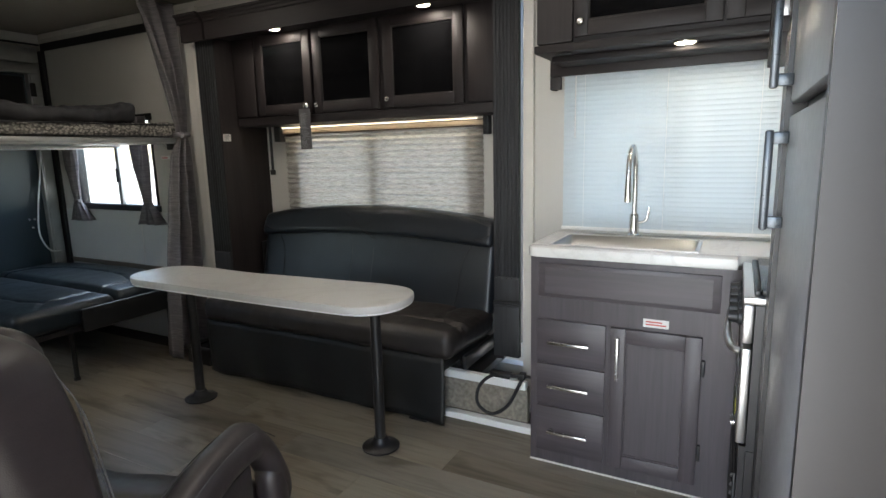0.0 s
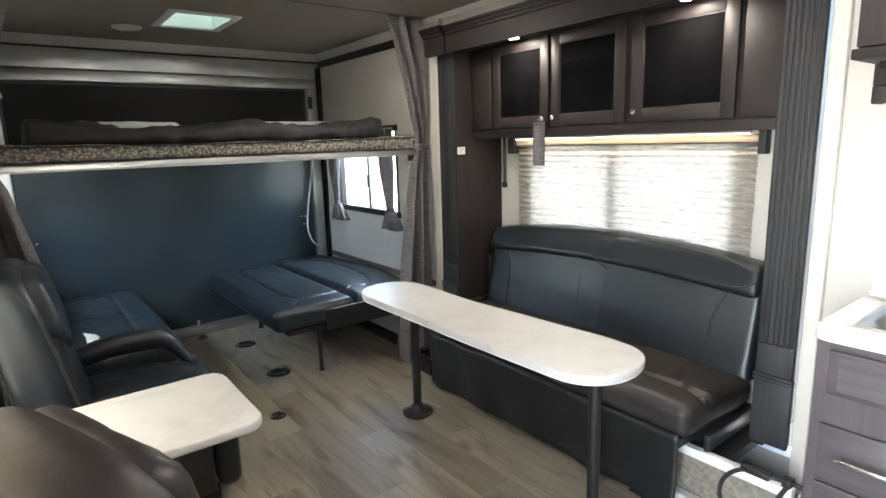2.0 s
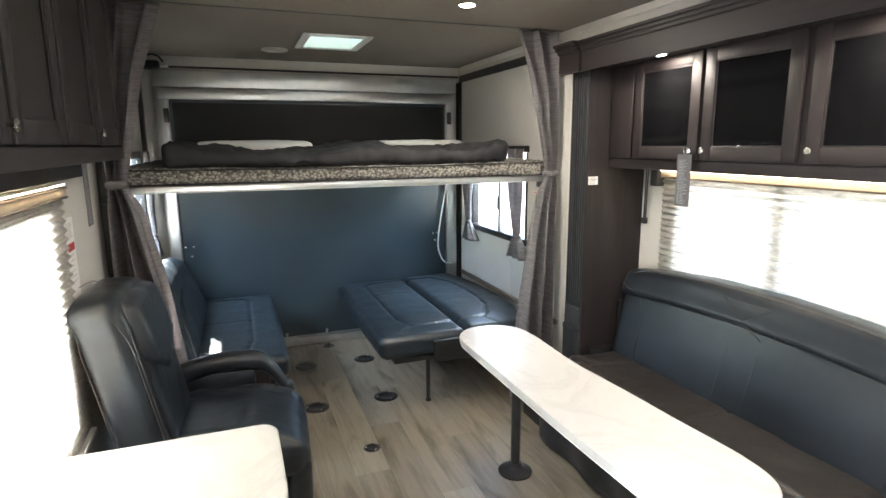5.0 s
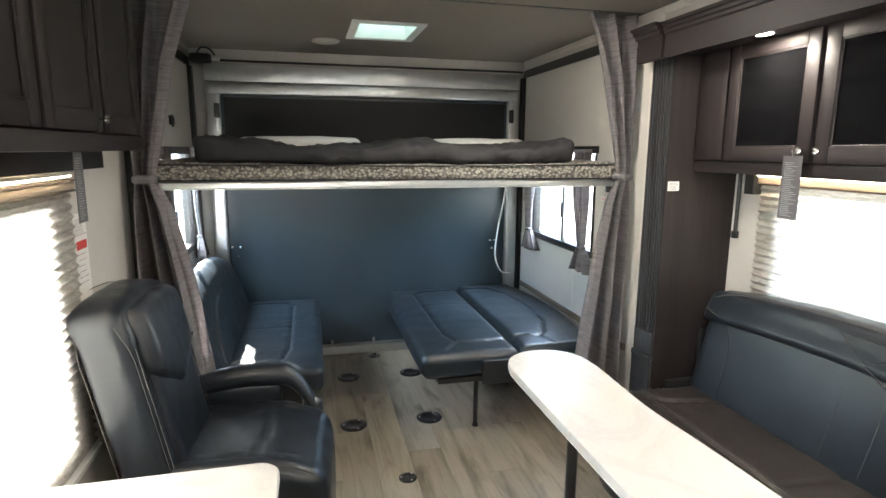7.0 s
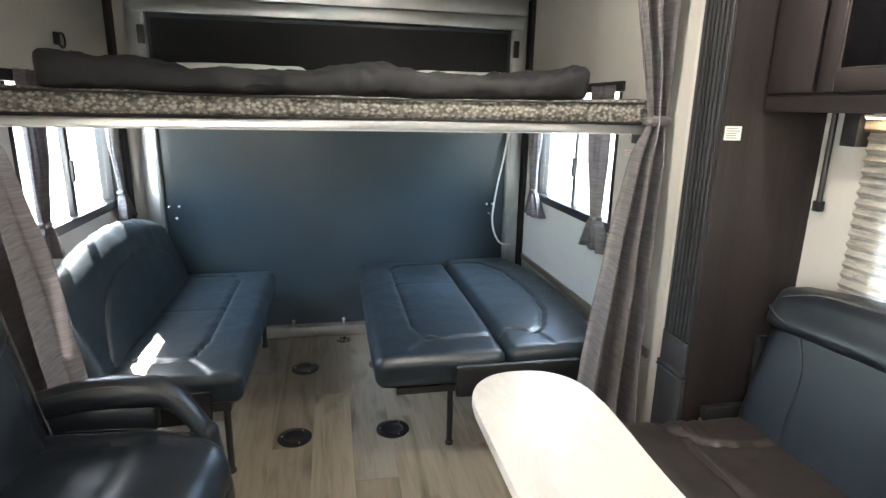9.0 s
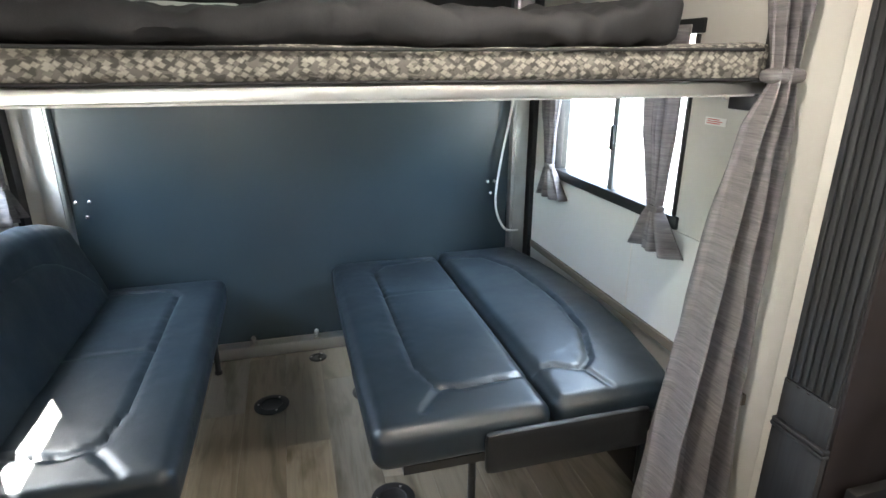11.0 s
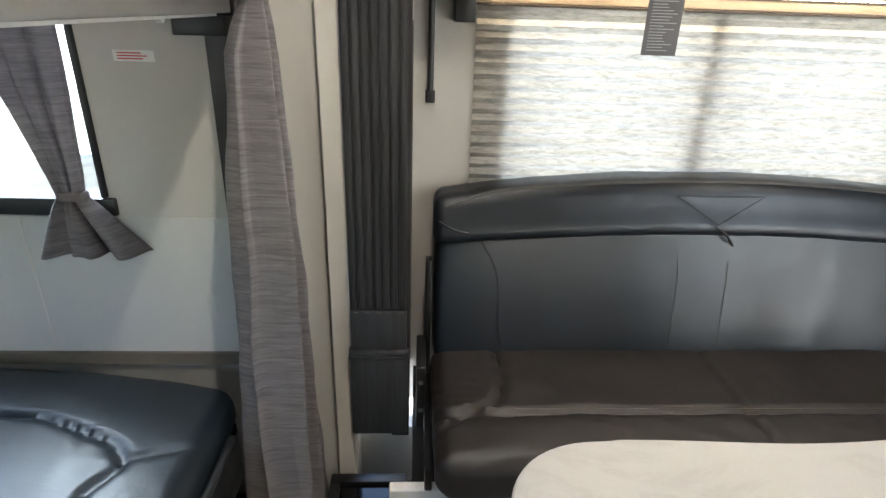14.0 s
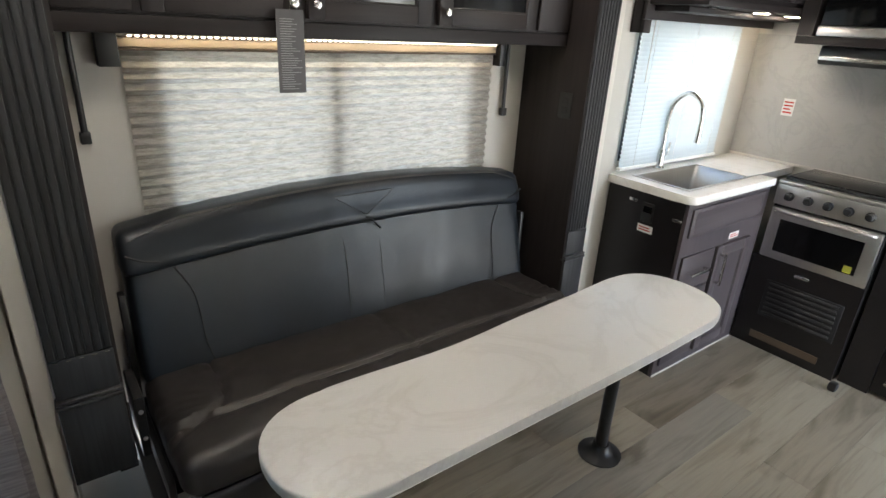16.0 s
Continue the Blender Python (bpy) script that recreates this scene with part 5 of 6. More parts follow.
# ---- curtains ----
def big_curtain(y_wall, side, label):
    """side +1: gathered to the wall at greater y."""
    t = thing("bunk_curtain", label, "curtain", group="grey linen curtains of the bunk")
    x = -1.38
    s = side
    prof = [(2.262, y_wall - s * 0.17, 0.155, 0.020, x), (1.95, y_wall - s * 0.12, 0.095, 0.036, x), (1.60, y_wall - s * 0.080, 0.058, 0.030, x), (1.50, y_wall - s * 0.072, 0.042, 0.022, x),
            (1.42, y_wall - s * 0.072, 0.042, 0.022, x), (1.36, y_wall - s * 0.086, 0.066, 0.045, x - 0.01), (1.0, y_wall - s * 0.120, 0.108, 0.066, x - 0.015), (0.5, y_wall - s * 0.152, 0.146, 0.078, x - 0.010), (0.02, y_wall - s * 0.172, 0.166, 0.084, x - 0.005)]
    cloth("drape", prof, 0, 2.7, t, CURTAIN, "grey slub linen gathered at the middle", seed=2.0 + s)
    part("tie_back", cushion(x - 0.033, x + 0.033, y_wall - s * 0.072 - 0.050, y_wall - s * 0.072 + 0.050, 1.438, 1.478, 0.018, 0.0, 0.002, 0.02), CURTAIN, t, "linen tie band", smooth=60)


big_curtain(3.425, 1, "long grey linen curtain tied back beside the slide-out")
big_curtain(0.99, -1, "long grey linen curtain tied back beside the recliner")


def curtain_track():
    t = thing("curtain_track", "thin black curtain track across the ceiling", "rail")
    part("track", B(-1.392, -1.372, YL + 0.02, YR - 0.02, 2.268, 2.279), BLACKMETAL, t)


curtain_track()


def small_curtain(x, y, side, lean, top, label, length=1.0):
    """A short tied panel at the edge of a rear window; lean moves its top along x."""
    t = thing("window_curtain", label, "curtain", group="short curtains of the rear windows")
    zt = top
    prof = [(zt, 0.045 * lean, 0.100, 0.012, 0), (1.25, 0.035 * lean, 0.072, 0.016, 0), (1.05, 0.012 * lean, 0.034, 0.014, 0), (1.00, 0.010 * lean, 0.026, 0.013, 0), (0.97, 0.004 * lean, 0.048, 0.020, 0), (0.85, -0.03 * lean, 0.125, 0.032, 0)]
    o = cloth("drape", prof, 0, 3, t, CURTAIN_SMALL, seed=x * 3, rows=30, cols=60)
    part("tie", cushion(-0.02, 0.02, -0.034 + 0.01 * lean, 0.034 + 0.01 * lean, 0.985, 1.012, 0.012, 0, 0, 0.012), CURTAIN_SMALL, t)
    t.matrix_world = pose(x, y - 0.045 * side, 0, 0, 0, 90 if side > 0 else 90)
    return t


small_curtain(-2.70, YR, 1, 1.0, 1.60, "short tied grey curtain over the bed beside the ramp door")
small_curtain(-1.84, YR, 1, 1.0, 1.60, "short tied grey curtain over the bed beside the long curtain")
small_curtain(-2.80, YL, -1, -1.0, 1.60, "short tied grey curtain over the bench beside the ramp door")
small_curtain(-1.90, YL, -1, 1.0, 1.60, "short tied grey curtain over the bench beside the long curtain")


def tie_hook(x, y, label):
    t = thing("tie_back_hook", label, "hook", (x, y, 0.855))
    part("hook", tube([(-0.03, 0.09, 0), (-0.035, 0.06, 0), (-0.05, 0.05, 0.005)], 0.007, 8), WHITE, t)


tie_hook(-1.90, 3.335, "small white tie-back hook under the short curtain by the bed")


def bunk_bracket(y, s, label):
    t = thing("bunk_bracket", label, "hardware", (-1.49, y, 1.40), group="bunk lift brackets")
    part("block", B(-0.06, 0.05, -0.035, 0.035, -0.035, 0.010, bevel=0.004), BLACKMETAL, t)
    part("bolt", turned([(0.013, 0), (0.013, 0.012), (0.006, 0.015)], 14), WHITE, t).matrix_basis = pose(-0.08, -0.02 * s, 0.0, 0, -90, 0)


bunk_bracket(3.39, 1, "black bunk lift bracket with a pale bolt by the wall")
bunk_bracket(1.01, -1, "black bunk lift bracket with a pale bolt by the wall")


# ---- ceiling fittings ----
def skylight():
    t = thing("skylight", "square ceiling skylight with a pale frame and a glowing green-white dome", "skylight")
    x0, x1, y0, y1 = -2.325, -1.905, 2.035, 2.375
    bm = bmesh.new()
    w = 0.035
    for a in ((x0 - w, x1 + w, y0 - w, y0), (x0 - w, x1 + w, y1, y1 + w), (x0 - w, x0, y0, y1), (x1, x1 + w, y0, y1)):
        box(bm, a[0], a[1], a[2], a[3], H - 0.014, H - 0.001, bevel=0.004)
    part("frame", bm, WHITE, t, "white plastic frame")
    bm = bmesh.new()
    for a in ((x0 + 0.001, x0 + 0.012, y0, y1), (x1 - 0.012, x1 - 0.001, y0, y1), (x0, x1, y0 + 0.001, y0 + 0.012), (x0, x1, y1 - 0.012, y1 - 0.001)):
        box(bm, a[0], a[1], a[2], a[3], H - 0.01, H + 0.09)
    part("well", bm, WHITE, t)
    part("dome", B(x0, x1, y0, y1, H + 0.075, H + 0.08), DIFFUSER, t, "dome with its daylight put in as glow", smooth=None)


skylight()


def ceiling_vent(x, y, label):
    t = thing("ceiling_speaker", label, "speaker", (x, y, H))
    part("ring", turned([(0.088, -0.001), (0.086, -0.010), (0.072, -0.014), (0.064, -0.008), (0.060, -0.008)], 36), TRIM, t)
    for r in (0.052, 0.038, 0.024, 0.011):
        part("louvre", turned([(r, -0.006), (r, -0.012), (r - 0.006, -0.013), (r - 0.006, -0.006)], 30), TRIM, t)


ceiling_vent(-2.515, 1.885, "round cream ceiling speaker with ring louvres")
puck(-0.975, 2.64, H, "lamps in the ceiling", power=0.8)
puck(0.9, 2.36, H, "lamps in the ceiling", power=0.8)


# ---- left overhead cabinet ----
def left_cabinet():
    c = thing("overhead_cabinet", "dark-stained wood overhead cabinet with shaker doors above the small table", "cabinet", (0, 1.16, 0), 180)
    # in the cabinet's own axes x runs the other way
    part("body", B(-1.00, 1.03, 0.022, 0.187, 1.62, H - 0.005), WOOD_X, c)
    part("bottom_rail", B(-1.00, 1.03, 0.0, 0.022, 1.583, 1.632, bevel=0.003), WOOD_X, c)
    part("valance", B(-1.00, 1.03, 0.14, 0.155, 1.52, 1.618, bevel=0.003), WOOD_X, c)
    for x0, x1 in ((0.64, 1.015), (0.235, 0.62), (-0.17, 0.215), (-0.575, -0.19), (-0.98, -0.595)):
        shaker_door(c, x0, x1, 1.638, H - 0.02, WOOD, WOOD_X, WOOD, "dark wood panel")
    knob_at(c, 0.585, 1.675)
    knob_at(c, -0.225, 1.675)


left_cabinet()


def notice():
    n = thing("notice_sheet", "white notice sheet with a red band on the cream wall", "sign")
    n.matrix_world = pose(-0.88, YL + 0.002, 1.20, 0, 0, 180)
    part("paper", B(-0.055, 0.055, -0.0015, 0, -0.17, 0.17), PAPER, n, smooth=None)
    part("red_band", B(-0.045, 0.045, -0.0022, -0.0017, 0.045, 0.075), RED, n, smooth=None)
    bm = bmesh.new()
    for k in range(14):
        z = 0.15 - k * 0.0075 if k < 8 else 0.03 - (k - 8) * 0.02
        box(bm, -0.045, 0.045 - 0.03 * rnd.random(), -0.0022, -0.0017, z - 0.002, z)
    part("print", bm, INK, n, smooth=None)
    part("blue_mark", B(-0.045, -0.01, -0.0022, -0.0017, -0.155, -0.145), BLUE, n, smooth=None)
    part("red_mark", B(0.005, 0.045, -0.0022, -0.0017, -0.155, -0.145), RED, n, smooth=None)


notice()


def wall_ring():
    t = thing("cable_inlet", "black ring inlet and small plug on the cream wall", "fitting")
    t.matrix_world = pose(-2.40, YL + 0.001, 1.75, 0, 0, 180)
    bm = bmesh.new()
    n, m = 30, 8
    rings = []
    for i in range(n):
        a = 2 * math.pi * i / n
        rings.append([bm.verts.new(((0.032 + 0.005 * math.cos(b)) * math.cos(a), -0.006 - 0.005 * math.sin(b), (0.032 + 0.005 * math.cos(b)) * math.sin(a))) for b in [2 * math.pi * j / m for j in range(m)]])
    for i in range(n):
        for j in range(m):
            p, q = rings[i], rings[(i + 1) % n]
            bm.faces.new((p[j], p[(j + 1) % m], q[(j + 1) % m], q[j]))
    part("ring", bm, BLACK, t)
    part("plug", B(-0.075, -0.045, -0.02, 0, -0.025, 0.03, bevel=0.004), BLACK, t)


wall_ring()


# ---- kitchen ----
def handle(parent, x, z, length, upright=False, label="brushed nickel bar handle", name="handle", y=-0.0):
    l = length / 2
    if upright:
        bm = box(bmesh.new(), x - 0.006, x + 0.006, y - 0.034, y - 0.024, z - l, z + l, bevel=0.002)
        box(bm, x - 0.005, x + 0.005, y - 0.024, y, z - l + 0.006, z - l + 0.018)
        box(bm, x - 0.005, x + 0.005, y - 0.024, y, z + l - 0.018, z + l - 0.006)
    else:
        bm = box(bmesh.new(), x - l, x + l, y - 0.034, y - 0.024, z - 0.006, z + 0.006, bevel=0.002)
        box(bm, x - l + 0.006, x - l + 0.018, y - 0.024, y, z - 0.005, z + 0.005)
        box(bm, x + l - 0.018, x + l - 0.006, y - 0.024, y, z - 0.005, z + 0.005)
    return part(name, bm, NICKEL, parent, label)


def sink_cabinet():
    c = thing("sink_cabinet", "grey-brown wood sink cabinet with three drawers under the window", "cabinet", (0, 2.995, 0))
    x0, x1 = 1.115, 1.87
    # shade put into the colour: this side is far darker than the front's wood
    part("side_panel", B(x0, x0 + 0.018, 0.022, 0.43, 0.0, 0.89), plain("shaded_cabinet_side", (0.009, 0.0075, 0.0085), 0.38), c, "side panel, its shade put into a near-black colour")
    part("carcass", B(x0 + 0.02, x1, 0.30, 0.43, 0.03, 0.70), WOOD_KIT, c)
    part("face", B(x0, x1, 0.004, 0.020, 0.0, 0.89), WOOD_KIT, c)
    f = part("false_front", B(x0 + 0.035, x1 - 0.06, -0.006, 0.0035, 0.73, 0.865, bevel=0.0015), WOOD_KITX, c)
    part("panel", B(x0 + 0.06, x1 - 0.085, -0.0075, -0.0062, 0.745, 0.85, bevel=0.0005, seg=1), WOOD_KITX, f)
    for z0, z1 in ((0.46, 0.635), (0.275, 0.445), (0.06, 0.26)):
        d = part("drawer", B(x0 + 0.03, x0 + 0.305, -0.008, 0.0035, z0, z1, bevel=0.0015), WOOD_KITX, c)
        handle(d, x0 + 0.165, (z0 + z1) / 2, 0.165, y=-0.008)
    d = shaker_door(c, x0 + 0.325, x0 + 0.645, 0.06, 0.635, WOOD_KIT, WOOD_KITX, WOOD_KIT, "", 0.055)
    d.location.y = -0.016
    handle(d, x0 + 0.355, 0.52, 0.17, upright=True)
    for z in (0.19, 0.52):
        part("hinge", B(x0 + 0.647, x0 + 0.657, -0.014, 0.0035, z - 0.03, z + 0.03, bevel=0.002), BLACKMETAL, c, "dark hinge")
    part("toe_strip", B(x0, x1, 0.0, 0.0035, 0.001, 0.008), TRIM, c, "thin pale strip")
    s = sticker(-0.045, 0.045, -0.016, 0.016, pose(1.60, 2.9985, 0.665), "small white sticker with a red band on the sink cabinet", red=True, bars=2)
    side = sticker(-0.04, 0.04, -0.018, 0.018, pose(x0 - 0.001, 3.19, 0.72, 0, 0, -90), "small white sticker with red print on the cabinet side", red=True, bars=2)
    m = thing("control_panel", "small black control panel on the cabinet side", "switch")
    m.matrix_world = pose(x0 - 0.0005, 3.19, 0.800, 0, 0, -90)
    part("plate", B(-0.030, 0.030, -0.008, 0, -0.045, 0.045, bevel=0.003), BLACK, m)
    part("screen", B(-0.022, 0.022, -0.0095, -0.0082, 0.0, 0.03), SMOKED, m)
    for y, z in ((3.275, 0.842), (3.04, 0.805)):
        l = thing("latch_plate", "small pale latch on the cabinet side", "hardware")
        l.matrix_world = pose(x0 - 0.0005, y, z, 0, 0, -90)
        part("plate", B(-0.022, 0.022, -0.006, 0, -0.008, 0.008, bevel=0.002), NICKEL, l)


sink_cabinet()


def worktop():
    t = thing("worktop", "white stone-look worktop with a rounded corner over the sink cabinet", "worktop")
    z0, z1 = 0.892, 0.93
    x0, x1, y0, y1 = 1.10, XF - 0.003, 2.975, YR - 0.002
    hx0, hx1, hy0, hy1 = 1.185, 1.715, 3.06, 3.335
    r = 0.05
    # front strip with a rounded corner, then the rest round the bowl
    pts = []
    for k in range(9):
        a = math.radians(180 + 90 * k / 8)
        pts.append((x0 + r + r * math.cos(a), y0 + r + r * math.sin(a)))
    pts += [(1.855, y0), (1.855, hy0), (x0, hy0)]
    part("slab", prism(pts, z0, z1, 0.004), COUNTERTOP, t, smooth=40)
    for a in ((x0, hx0, hy0, y1), (hx1, x1, hy0, y1), (hx0, hx1, hy1, y1)):
        part("slab", B(a[0], a[1], a[2], a[3], z0, z1), COUNTERTOP, t)
    s = thing("sink", "wide stainless steel sink bowl set in the worktop", "sink")
    for a, b in ((hx0, hx1),):
        bm = bmesh.new()
        box(bm, a, b, hy0, hy1, z1 - 0.16, z1 + 0.003)
        top = [f for f in bm.faces if f.normal.z > 0.9]
        bmesh.ops.delete(bm, geom=top, context="FACES")
        low = [e for e in bm.edges if not e.is_boundary]
        bmesh.ops.bevel(bm, geom=low, offset=0.025, segments=4, affect="EDGES", profile=0.5)
        o = part("bowl", bm, SINK_STEEL, s, "stainless bowl", smooth=60)
        o.modifiers.new("thickness", "SOLIDIFY").thickness = 0.002
        part("drain", turned([(0.03, 0), (0.03, 0.003), (0.02, 0.004)], 20, ((a + b) / 2, (hy0 + hy1) / 2, z1 - 0.158)), NICKEL, s)
    bm = bmesh.new()
    e = 0.012
    for a in ((hx0 - e, hx1 + e, hy0 - e, hy0), (hx0 - e, hx1 + e, hy1, hy1 + e), (hx0 - e, hx0, hy0, hy1), (hx1, hx1 + e, hy0, hy1)):
        box(bm, a[0], a[1], a[2], a[3], z1 + 0.001, z1 + 0.005)
    part("rim", bm, STEEL, s)
    f = thing("kitchen_tap", "brushed nickel gooseneck kitchen tap behind the sink", "tap", (1.448, 3.385, 0.93))
    part("base", turned([(0.030, 0), (0.030, 0.008), (0.022, 0.014), (0.020, 0.09), (0.016, 0.10)], 26), NICKEL, f)
    part("spout", tube([(0, 0, 0.09), (0, 0, 0.26), (0, -0.02, 0.34), (0, -0.085, 0.385), (0, -0.15, 0.35), (0, -0.17, 0.28), (0, -0.172, 0.24)], 0.011, 14), NICKEL, f)
    part("spray_head", R((0, -0.172, 0.165), (0, -0.172, 0.25), 0.015, 0.012, 18), NICKEL, f)
    part("lever", tube([(0.02, 0, 0.06), (0.05, 0, 0.075), (0.06, 0, 0.13)], 0.006, 10), NICKEL, f)


worktop()


def slat_blind():
    t = thing("slat_blind", "closed white slatted blind glowing over the sink", "blind")
    x0, x1, z0, z1, y = 1.125, 2.0, 0.965, 1.640, YR - 0.028
    part("head_rail", B(x0, x1, y - 0.015, y + 0.02, z1, z1 + 0.03, bevel=0.003), WHITE, t)
    n = 33
    me = None
    for k in range(n):
        z = z1 - 0.012 - (z1 - z0 - 0.02) * k / (n - 1)
        if me is None:
            bm = bmesh.new()
            rows = []
            for j in range(5):
                u = j / 4 - 0.5
                a = math.radians(66)
                yy, zz = u * 0.026 * math.cos(a) , u * 0.026 * math.sin(a)
                bow = 0.0022 * (1 - 4 * u * u)
                rows.append([bm.verts.new((x, yy - bow * math.sin(a), zz + bow * math.cos(a))) for x in (x0 + 0.004, x1 - 0.004)])
            for p, q in zip(rows, rows[1:]):
                bm.faces.new((p[0], p[1], q[1], q[0]))
            me = mesh_of("slat", bm, SLAT, 60)
        o = new("slat", me)
        o.parent = t
        o.location = (0, y, z)
    part("bottom_rail", B(x0, x1, y - 0.013, y + 0.013, z0 - 0.018, z0 - 0.003, bevel=0.003), WHITE, t)
    for x in (x0 + 0.10, (x0 + x1) / 2, x1 - 0.10):
        part("ladder_cord", R((x, y - 0.014, z0), (x, y - 0.014, z1), 0.001, seg=5), WHITE, t)
    part("wand", R((x0 + 0.06, y - 0.022, 1.36), (x0 + 0.06, y - 0.022, z1), 0.003, seg=8), WHITE, t)
    v = thing("window_valance", "dark wood valance framing the blind over the sink", "moulding")
    part("board", B(1.075, XF - 0.004, 3.36, 3.378, 1.625, 1.70, bevel=0.003), WOOD_X, v)
    part("drop", B(1.075, 1.125, 3.36, 3.378, 1.57, 1.624, bevel=0.003), WOOD, v)
    part("return", B(1.075, 1.09, 3.379, YR - 0.001, 1.57, 1.70, bevel=0.002), WOOD, v)


slat_blind()


def kitchen_overhead():
    c = thing("overhead_cabinet", "dark-stained wood overhead cabinet with a smoked glass door above the sink", "cabinet", (0, 3.10, 0))
    x0, x1 = 1.10, XF - 0.004
    part("body", B(x0, x1, 0.022, 0.328, 1.715, H - 0.005), WOOD_X, c)
    part("bottom_rail", B(x0 - 0.01, x1, -0.004, 0.325, 1.685, 1.7145, bevel=0.004), WOOD_X, c)
    part("lower_lip", B(x0 + 0.03, x1, 0.10, 0.26, 1.660, 1.684, bevel=0.004), WOOD_X, c)
    part("left_stile", B(x0, x0 + 0.14, 0.002, 0.0215, 1.72, H - 0.01), WOOD, c)
    shaker_door(c, x0 + 0.145, x0 + 0.66, 1.735, H - 0.03, WOOD, WOOD_X, SMOKED, "smoked black glass")
    shaker_door(c, x0 + 0.67, x1 - 0.01, 1.735, H - 0.03, WOOD, WOOD_X, WOOD, "dark wood panel")
    knob_at(c, x0 + 0.175, 1.785)
    for x in (1.20, 1.93):
        part("catch", B(x - 0.03, x + 0.03, 0.03, 0.05, 1.678, 1.6845, bevel=0.002), BLACK, c)


kitchen_overhead()
puck(1.64, 3.15, 1.684, "lamps under the kitchen cabinet", power=0.09)
puck(1.95, 3.15, 1.684, "lamps under the kitchen cabinet", power=0.09)
led_strip(1.12, 2.2, 3.386, 1.70 - 0.016, 50, "warm strip of small diodes above the slatted blind")


def stove():
    s = thing("cooker", "stainless steel gas cooker with a dark oven door and five knobs", "cooker")
    xf, y0, y1 = 1.88, 2.475, 2.97
    part("body", B(xf + 0.02, XF - 0.003, y0, y1, 0.50, 0.905), BLACKMETAL, s)
    top = part("cooktop", B(xf - 0.01, XF - 0.003, y0, y1, 0.906, 0.925, bevel=0.005), STEEL, s, "steel cooktop")
    part("cover", B(xf + 0.03, XF - 0.02, y0 + 0.02, y1 - 0.02, 0.926, 0.945, bevel=0.004), SMOKED, s, "folded black glass cover")
    part("grate", B(xf + 0.015, xf + 0.03, y0 + 0.02, y1 - 0.02, 0.926, 0.94, bevel=0.003), BLACKMETAL, s)
    part("control_panel", B(xf - 0.008, xf + 0.018, y0, y1, 0.80, 0.905, bevel=0.006), STEEL, s, "steel control panel")
    for k in range(5):
        y = y1 - 0.07 - k * 0.088
        o = part("knob", turned([(0.022, 0), (0.022, 0.008), (0.017, 0.012), (0.015, 0.032), (0.008, 0.034)], 20), BLACK, s, "black control knob")
        o.matrix_basis = pose(xf - 0.009, y, 0.852, 0, -90, 0)
    door = part("oven_door", B(xf - 0.006, xf + 0.018, y0 + 0.004, y1 - 0.004, 0.515, 0.785, bevel=0.006), STEEL, s, "steel oven door")
    part("oven_window", B(xf - 0.009, xf - 0.0065, y0 + 0.06, y1 - 0.06, 0.56, 0.73), SMOKED, door, "black oven glass")
    part("oven_handle", tube([(xf - 0.007, y0 + 0.03, 0.77), (xf - 0.034, y0 + 0.06, 0.775), (xf - 0.042, (y0 + y1) / 2, 0.775), (xf - 0.034, y1 - 0.06, 0.775), (xf - 0.007, y1 - 0.03, 0.77)], 0.010, 10), STEEL, door, "bowed steel handle")
    part("yellow_label", B(xf - 0.0105, xf - 0.0092, y0 + 0.075, y0 + 0.11, 0.565, 0.60), plain("yellow_label", (0.45, 0.42, 0.05), 0.5), door)
    c = thing("cooker_base_cabinet", "near-black cabinet base with a slatted vent under the cooker", "cabinet")
    dark = plain("near_black_base", (0.008, 0.0065, 0.007), 0.38)
    part("front", B(xf + 0.004, xf + 0.02, y0 - 0.0, 2.994, 0.0, 0.512), dark, c)
    part("body", B(xf + 0.021, XF - 0.003, y0, 2.994, 0.0, 0.498), dark, c)
    grille = part("vent_panel", B(xf - 0.004, xf + 0.0035, y0 + 0.05, y1 - 0.08, 0.19, 0.40, bevel=0.003), BLACK, c, "black slatted vent")
    for k in range(7):
        z = 0.212 + k * 0.028
        part("slat", box(bmesh.new(), -0.010, 0.0, y0 + 0.07, y1 - 0.10, -0.007, 0.007, bevel=0.002, m=pose(xf - 0.002, 0, z, 0, 25, 0)), BLACK, grille)
    part("handle", B(xf - 0.02, xf + 0.0, 2.70, 2.77, 0.462, 0.475, bevel=0.003), NICKEL, c)
    part("kick_vent", B(xf + 0.0, xf + 0.0035, 2.56, 2.90, 0.05, 0.09), plain("brown_kick", (0.10, 0.07, 0.045), 0.5), c)


stove()


def splash():
    t = thing("splashback", "grey-cream marbled splashback panel behind the cooker", "splashback")
    part("panel", B(XF - 0.012, XF - 0.002, 2.42, YR - 0.003, 0.947, 1.60), SPLASH, t)
    part("edge_strip", B(XF - 0.016, XF - 0.0125, 2.42, YR - 0.003, 0.932, 0.9465, bevel=0.001, seg=1), TRIM, t, "pale sealant strip")
    s = sticker(-0.03, 0.03, -0.045, 0.045, pose(XF - 0.0125, 3.17, 1.235, 0, 0, -90), "small pale notice with red lines on the splashback", red=True, bars=4)


splash()


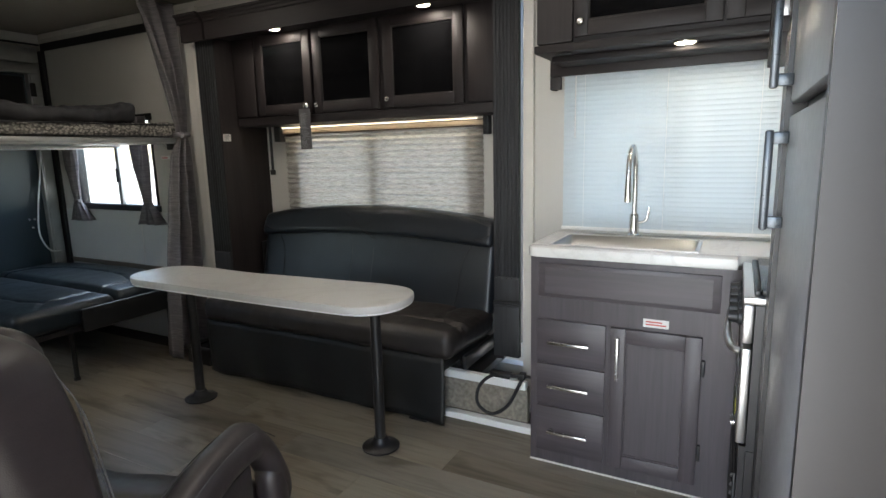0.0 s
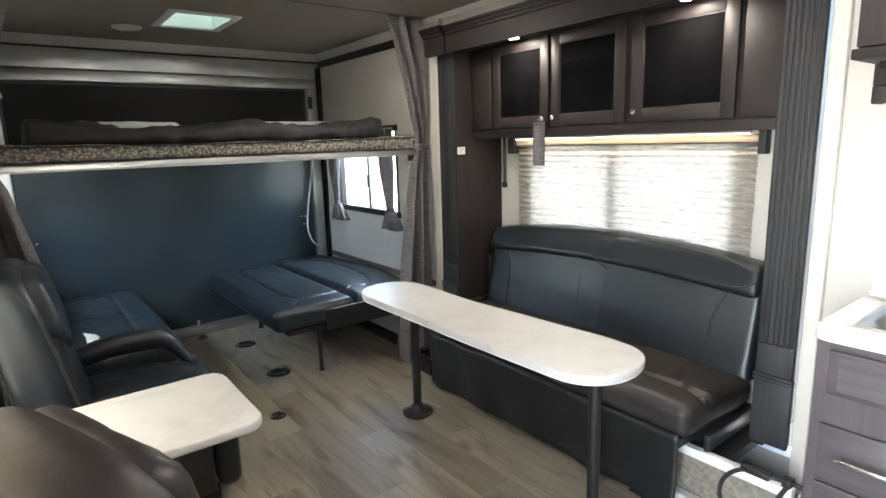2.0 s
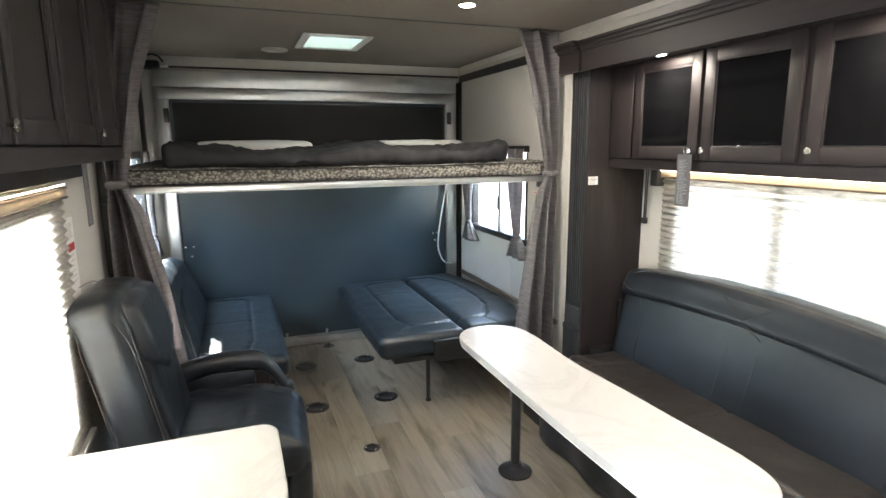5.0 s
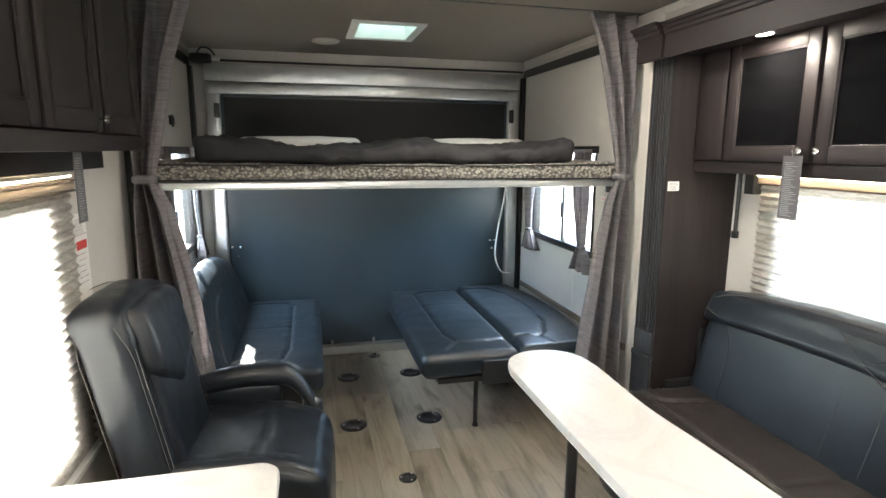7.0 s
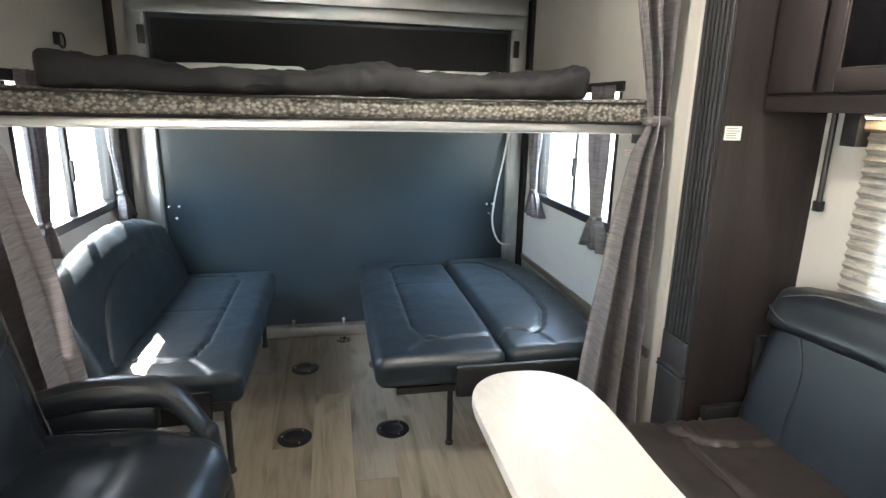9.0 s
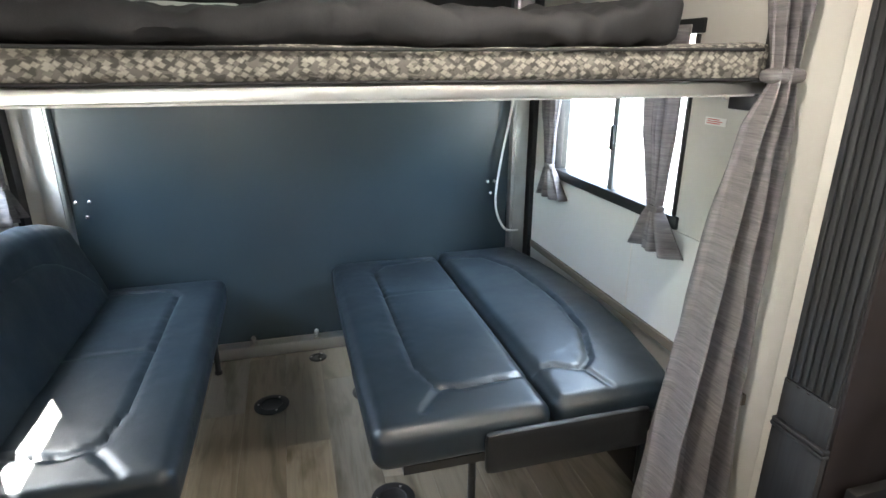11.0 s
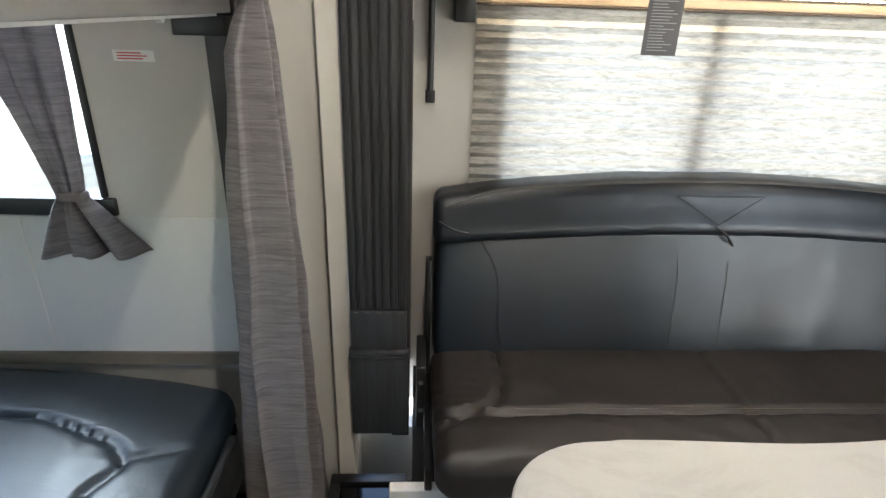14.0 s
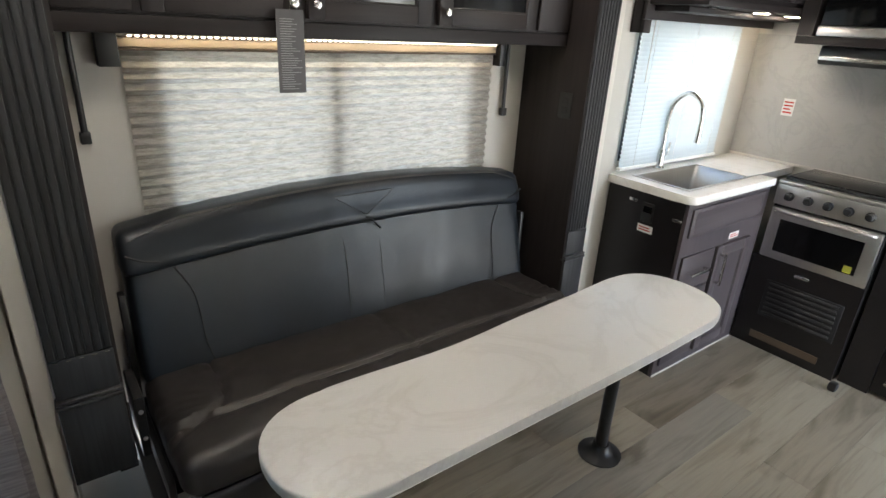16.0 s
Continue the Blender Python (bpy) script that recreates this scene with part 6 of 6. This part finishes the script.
def hood():
    h = thing("range_hood", "black range hood above the cooker", "hood")
    part("body", B(1.98, XF - 0.013, 2.46, 3.00, 1.475, 1.56, bevel=0.012, seg=3), BLACKMETAL, h)
    part("lip", B(1.965, 1.98, 2.47, 2.99, 1.495, 1.515, bevel=0.004), NICKEL, h)
    m = thing("microwave", "stainless and black microwave in the dark cabinet over the cooker", "microwave")
    part("body", B(1.93, XF - 0.013, 2.46, 3.00, 1.605, 1.92, bevel=0.006), BLACKMETAL, m)
    part("trim_frame", B(1.905, 1.929, 2.45, 3.01, 1.60, 1.645, bevel=0.006), STEEL, m, "steel trim")
    part("door", B(1.908, 1.929, 2.58, 3.0, 1.648, 1.90, bevel=0.004), SMOKED, m)
    part("panel", B(1.908, 1.929, 2.46, 2.575, 1.648, 1.90, bevel=0.004), STEEL, m)
    c = thing("microwave_cabinet", "dark-stained wood cabinet round the microwave", "cabinet")
    part("shelf", B(1.90, XF - 0.004, 2.40, 3.09, 1.562, 1.598, bevel=0.003), WOOD_Y, c)
    part("side", B(1.90, XF - 0.004, 3.02, 3.09, 1.6, H - 0.004), WOOD, c)
    part("top", B(1.90, XF - 0.004, 2.40, 3.015, 1.93, H - 0.004), WOOD_Y, c)


hood()


def fridge():
    f = thing("fridge", "tall grey steel fridge-freezer with upright handles by the entrance", "fridge")
    xf, y0, y1 = 1.93, 1.72, 2.325
    grey = plain("grey_steel_front", (0.24, 0.245, 0.25), 0.33, 0.35, vary=0.06, scale=2)
    part("body", B(xf + 0.032, XF + 0.3, y0, y1, 0.24, 2.05), BLACKMETAL, f)
    d1 = part("door", B(xf, xf + 0.03, y0, y1, 0.26, 1.375, bevel=0.006), grey, f, "grey steel fridge door")
    d2 = part("freezer_door", B(xf, xf + 0.03, y0, y1, 1.40, 2.04, bevel=0.006), grey, f, "grey steel freezer door")
    dark = plain("slate_handle", (0.08, 0.09, 0.10), 0.3, 0.6)
    for d, z0, z1 in ((d1, 1.13, 1.345), (d2, 1.43, 1.66)):
        bm = box(bmesh.new(), xf - 0.045, xf - 0.028, y1 - 0.055, y1 - 0.035, z0, z1, bevel=0.005)
        for z in (z0 + 0.004, z1 - 0.03):
            box(bm, xf - 0.03, xf, y1 - 0.053, y1 - 0.037, z, z + 0.026, bevel=0.003)
        part("handle", bm, dark, d, "slate-grey upright handle")
    c = thing("fridge_cabinet", "near-black cabinet surround with a drawer under the fridge", "cabinet")
    dark = plain("near_black_surround", (0.009, 0.0075, 0.008), 0.38)
    part("side", B(xf - 0.01, XF - 0.003, y1 + 0.005, 2.46, 0.0, H - 0.004), dark, c)
    part("side", B(xf + 0.0, XF + 0.3, y0 - 0.03, y0 - 0.004, 0.0, H - 0.004), dark, c)
    part("top", B(xf + 0.0, XF + 0.3, y0 - 0.002, y1 + 0.003, 2.055, H - 0.004), dark, c)
    dr = part("drawer", B(xf - 0.01, xf + 0.01, y0, y1, 0.02, 0.235, bevel=0.004), dark, c)
    part("handle", B(xf - 0.04, xf - 0.011, 2.18, 2.28, 0.09, 0.105, bevel=0.003), NICKEL, dr)
    stop = thing("door_stop", "small black floor stop by the cooker base", "hardware", (1.80, 2.44, 0))
    part("foot", cushion(-0.025, 0.025, -0.02, 0.02, 0.0, 0.045, 0.012, 0, 0, 0.012), BLACK, stop)


fridge()

# ---- outdoors ----
tagged(new("ground", mesh_of("ground", B(-400, 400, -400, 400, -1.0, -0.75), GROUND)), "pale gravel yard under the sun", "ground", kind="structure")


def trailer(x, y, w, d, h, label):
    t = thing("parked_trailer", label, "trailer", (x, y, -0.75))
    part("body", B(-w / 2, w / 2, -d / 2, d / 2, 0.55, h, bevel=0.08, seg=3), RV_WHITE, t)
    part("lower_band", B(-w / 2 + 0.02, w / 2 - 0.02, -d / 2 - 0.01, d / 2 + 0.01, 0.62, 1.30), OUTSIDE_GREY, t)
    for k in (-0.5, 0.5):
        for e in (-1, 1):
            part("wheel", R((k, e * (d / 2 - 0.2), 0.36), (k, e * d / 2, 0.36), 0.36, seg=24), RUBBER, t)


trailer(-2.5, 9.5, 9.0, 2.5, 3.3, "white parked trailer with a grey lower band, across the yard")


# ---- floor planks ----
def planks():
    floor = bpy.data.objects["floor"]
    width = 0.178
    y, row = YL + 0.001, 0
    shared = {}
    while y < 3.22:
        y1 = min(y + width, 3.40)
        x = XR + 0.0 - (row * 0.47) % 1.22
        while x < XF:
            a, b = max(x, XR + 0.06), min(x + 1.22, XF)
            if b - a > 0.02:
                key = (round(b - a, 3), round(y1 - y, 3))
                if key not in shared:
                    shared[key] = mesh_of("plank", box(bmesh.new(), 0.0003, key[0] - 0.0003, 0.0003, key[1] - 0.0003, -0.0045, 0.0, bevel=0.0005, seg=1), FLOOR)
                o = new("plank", shared[key])
                o.location = (a, y, 0)
                o.parent = floor
            x += 1.22
        y += width
        row += 1


planks()
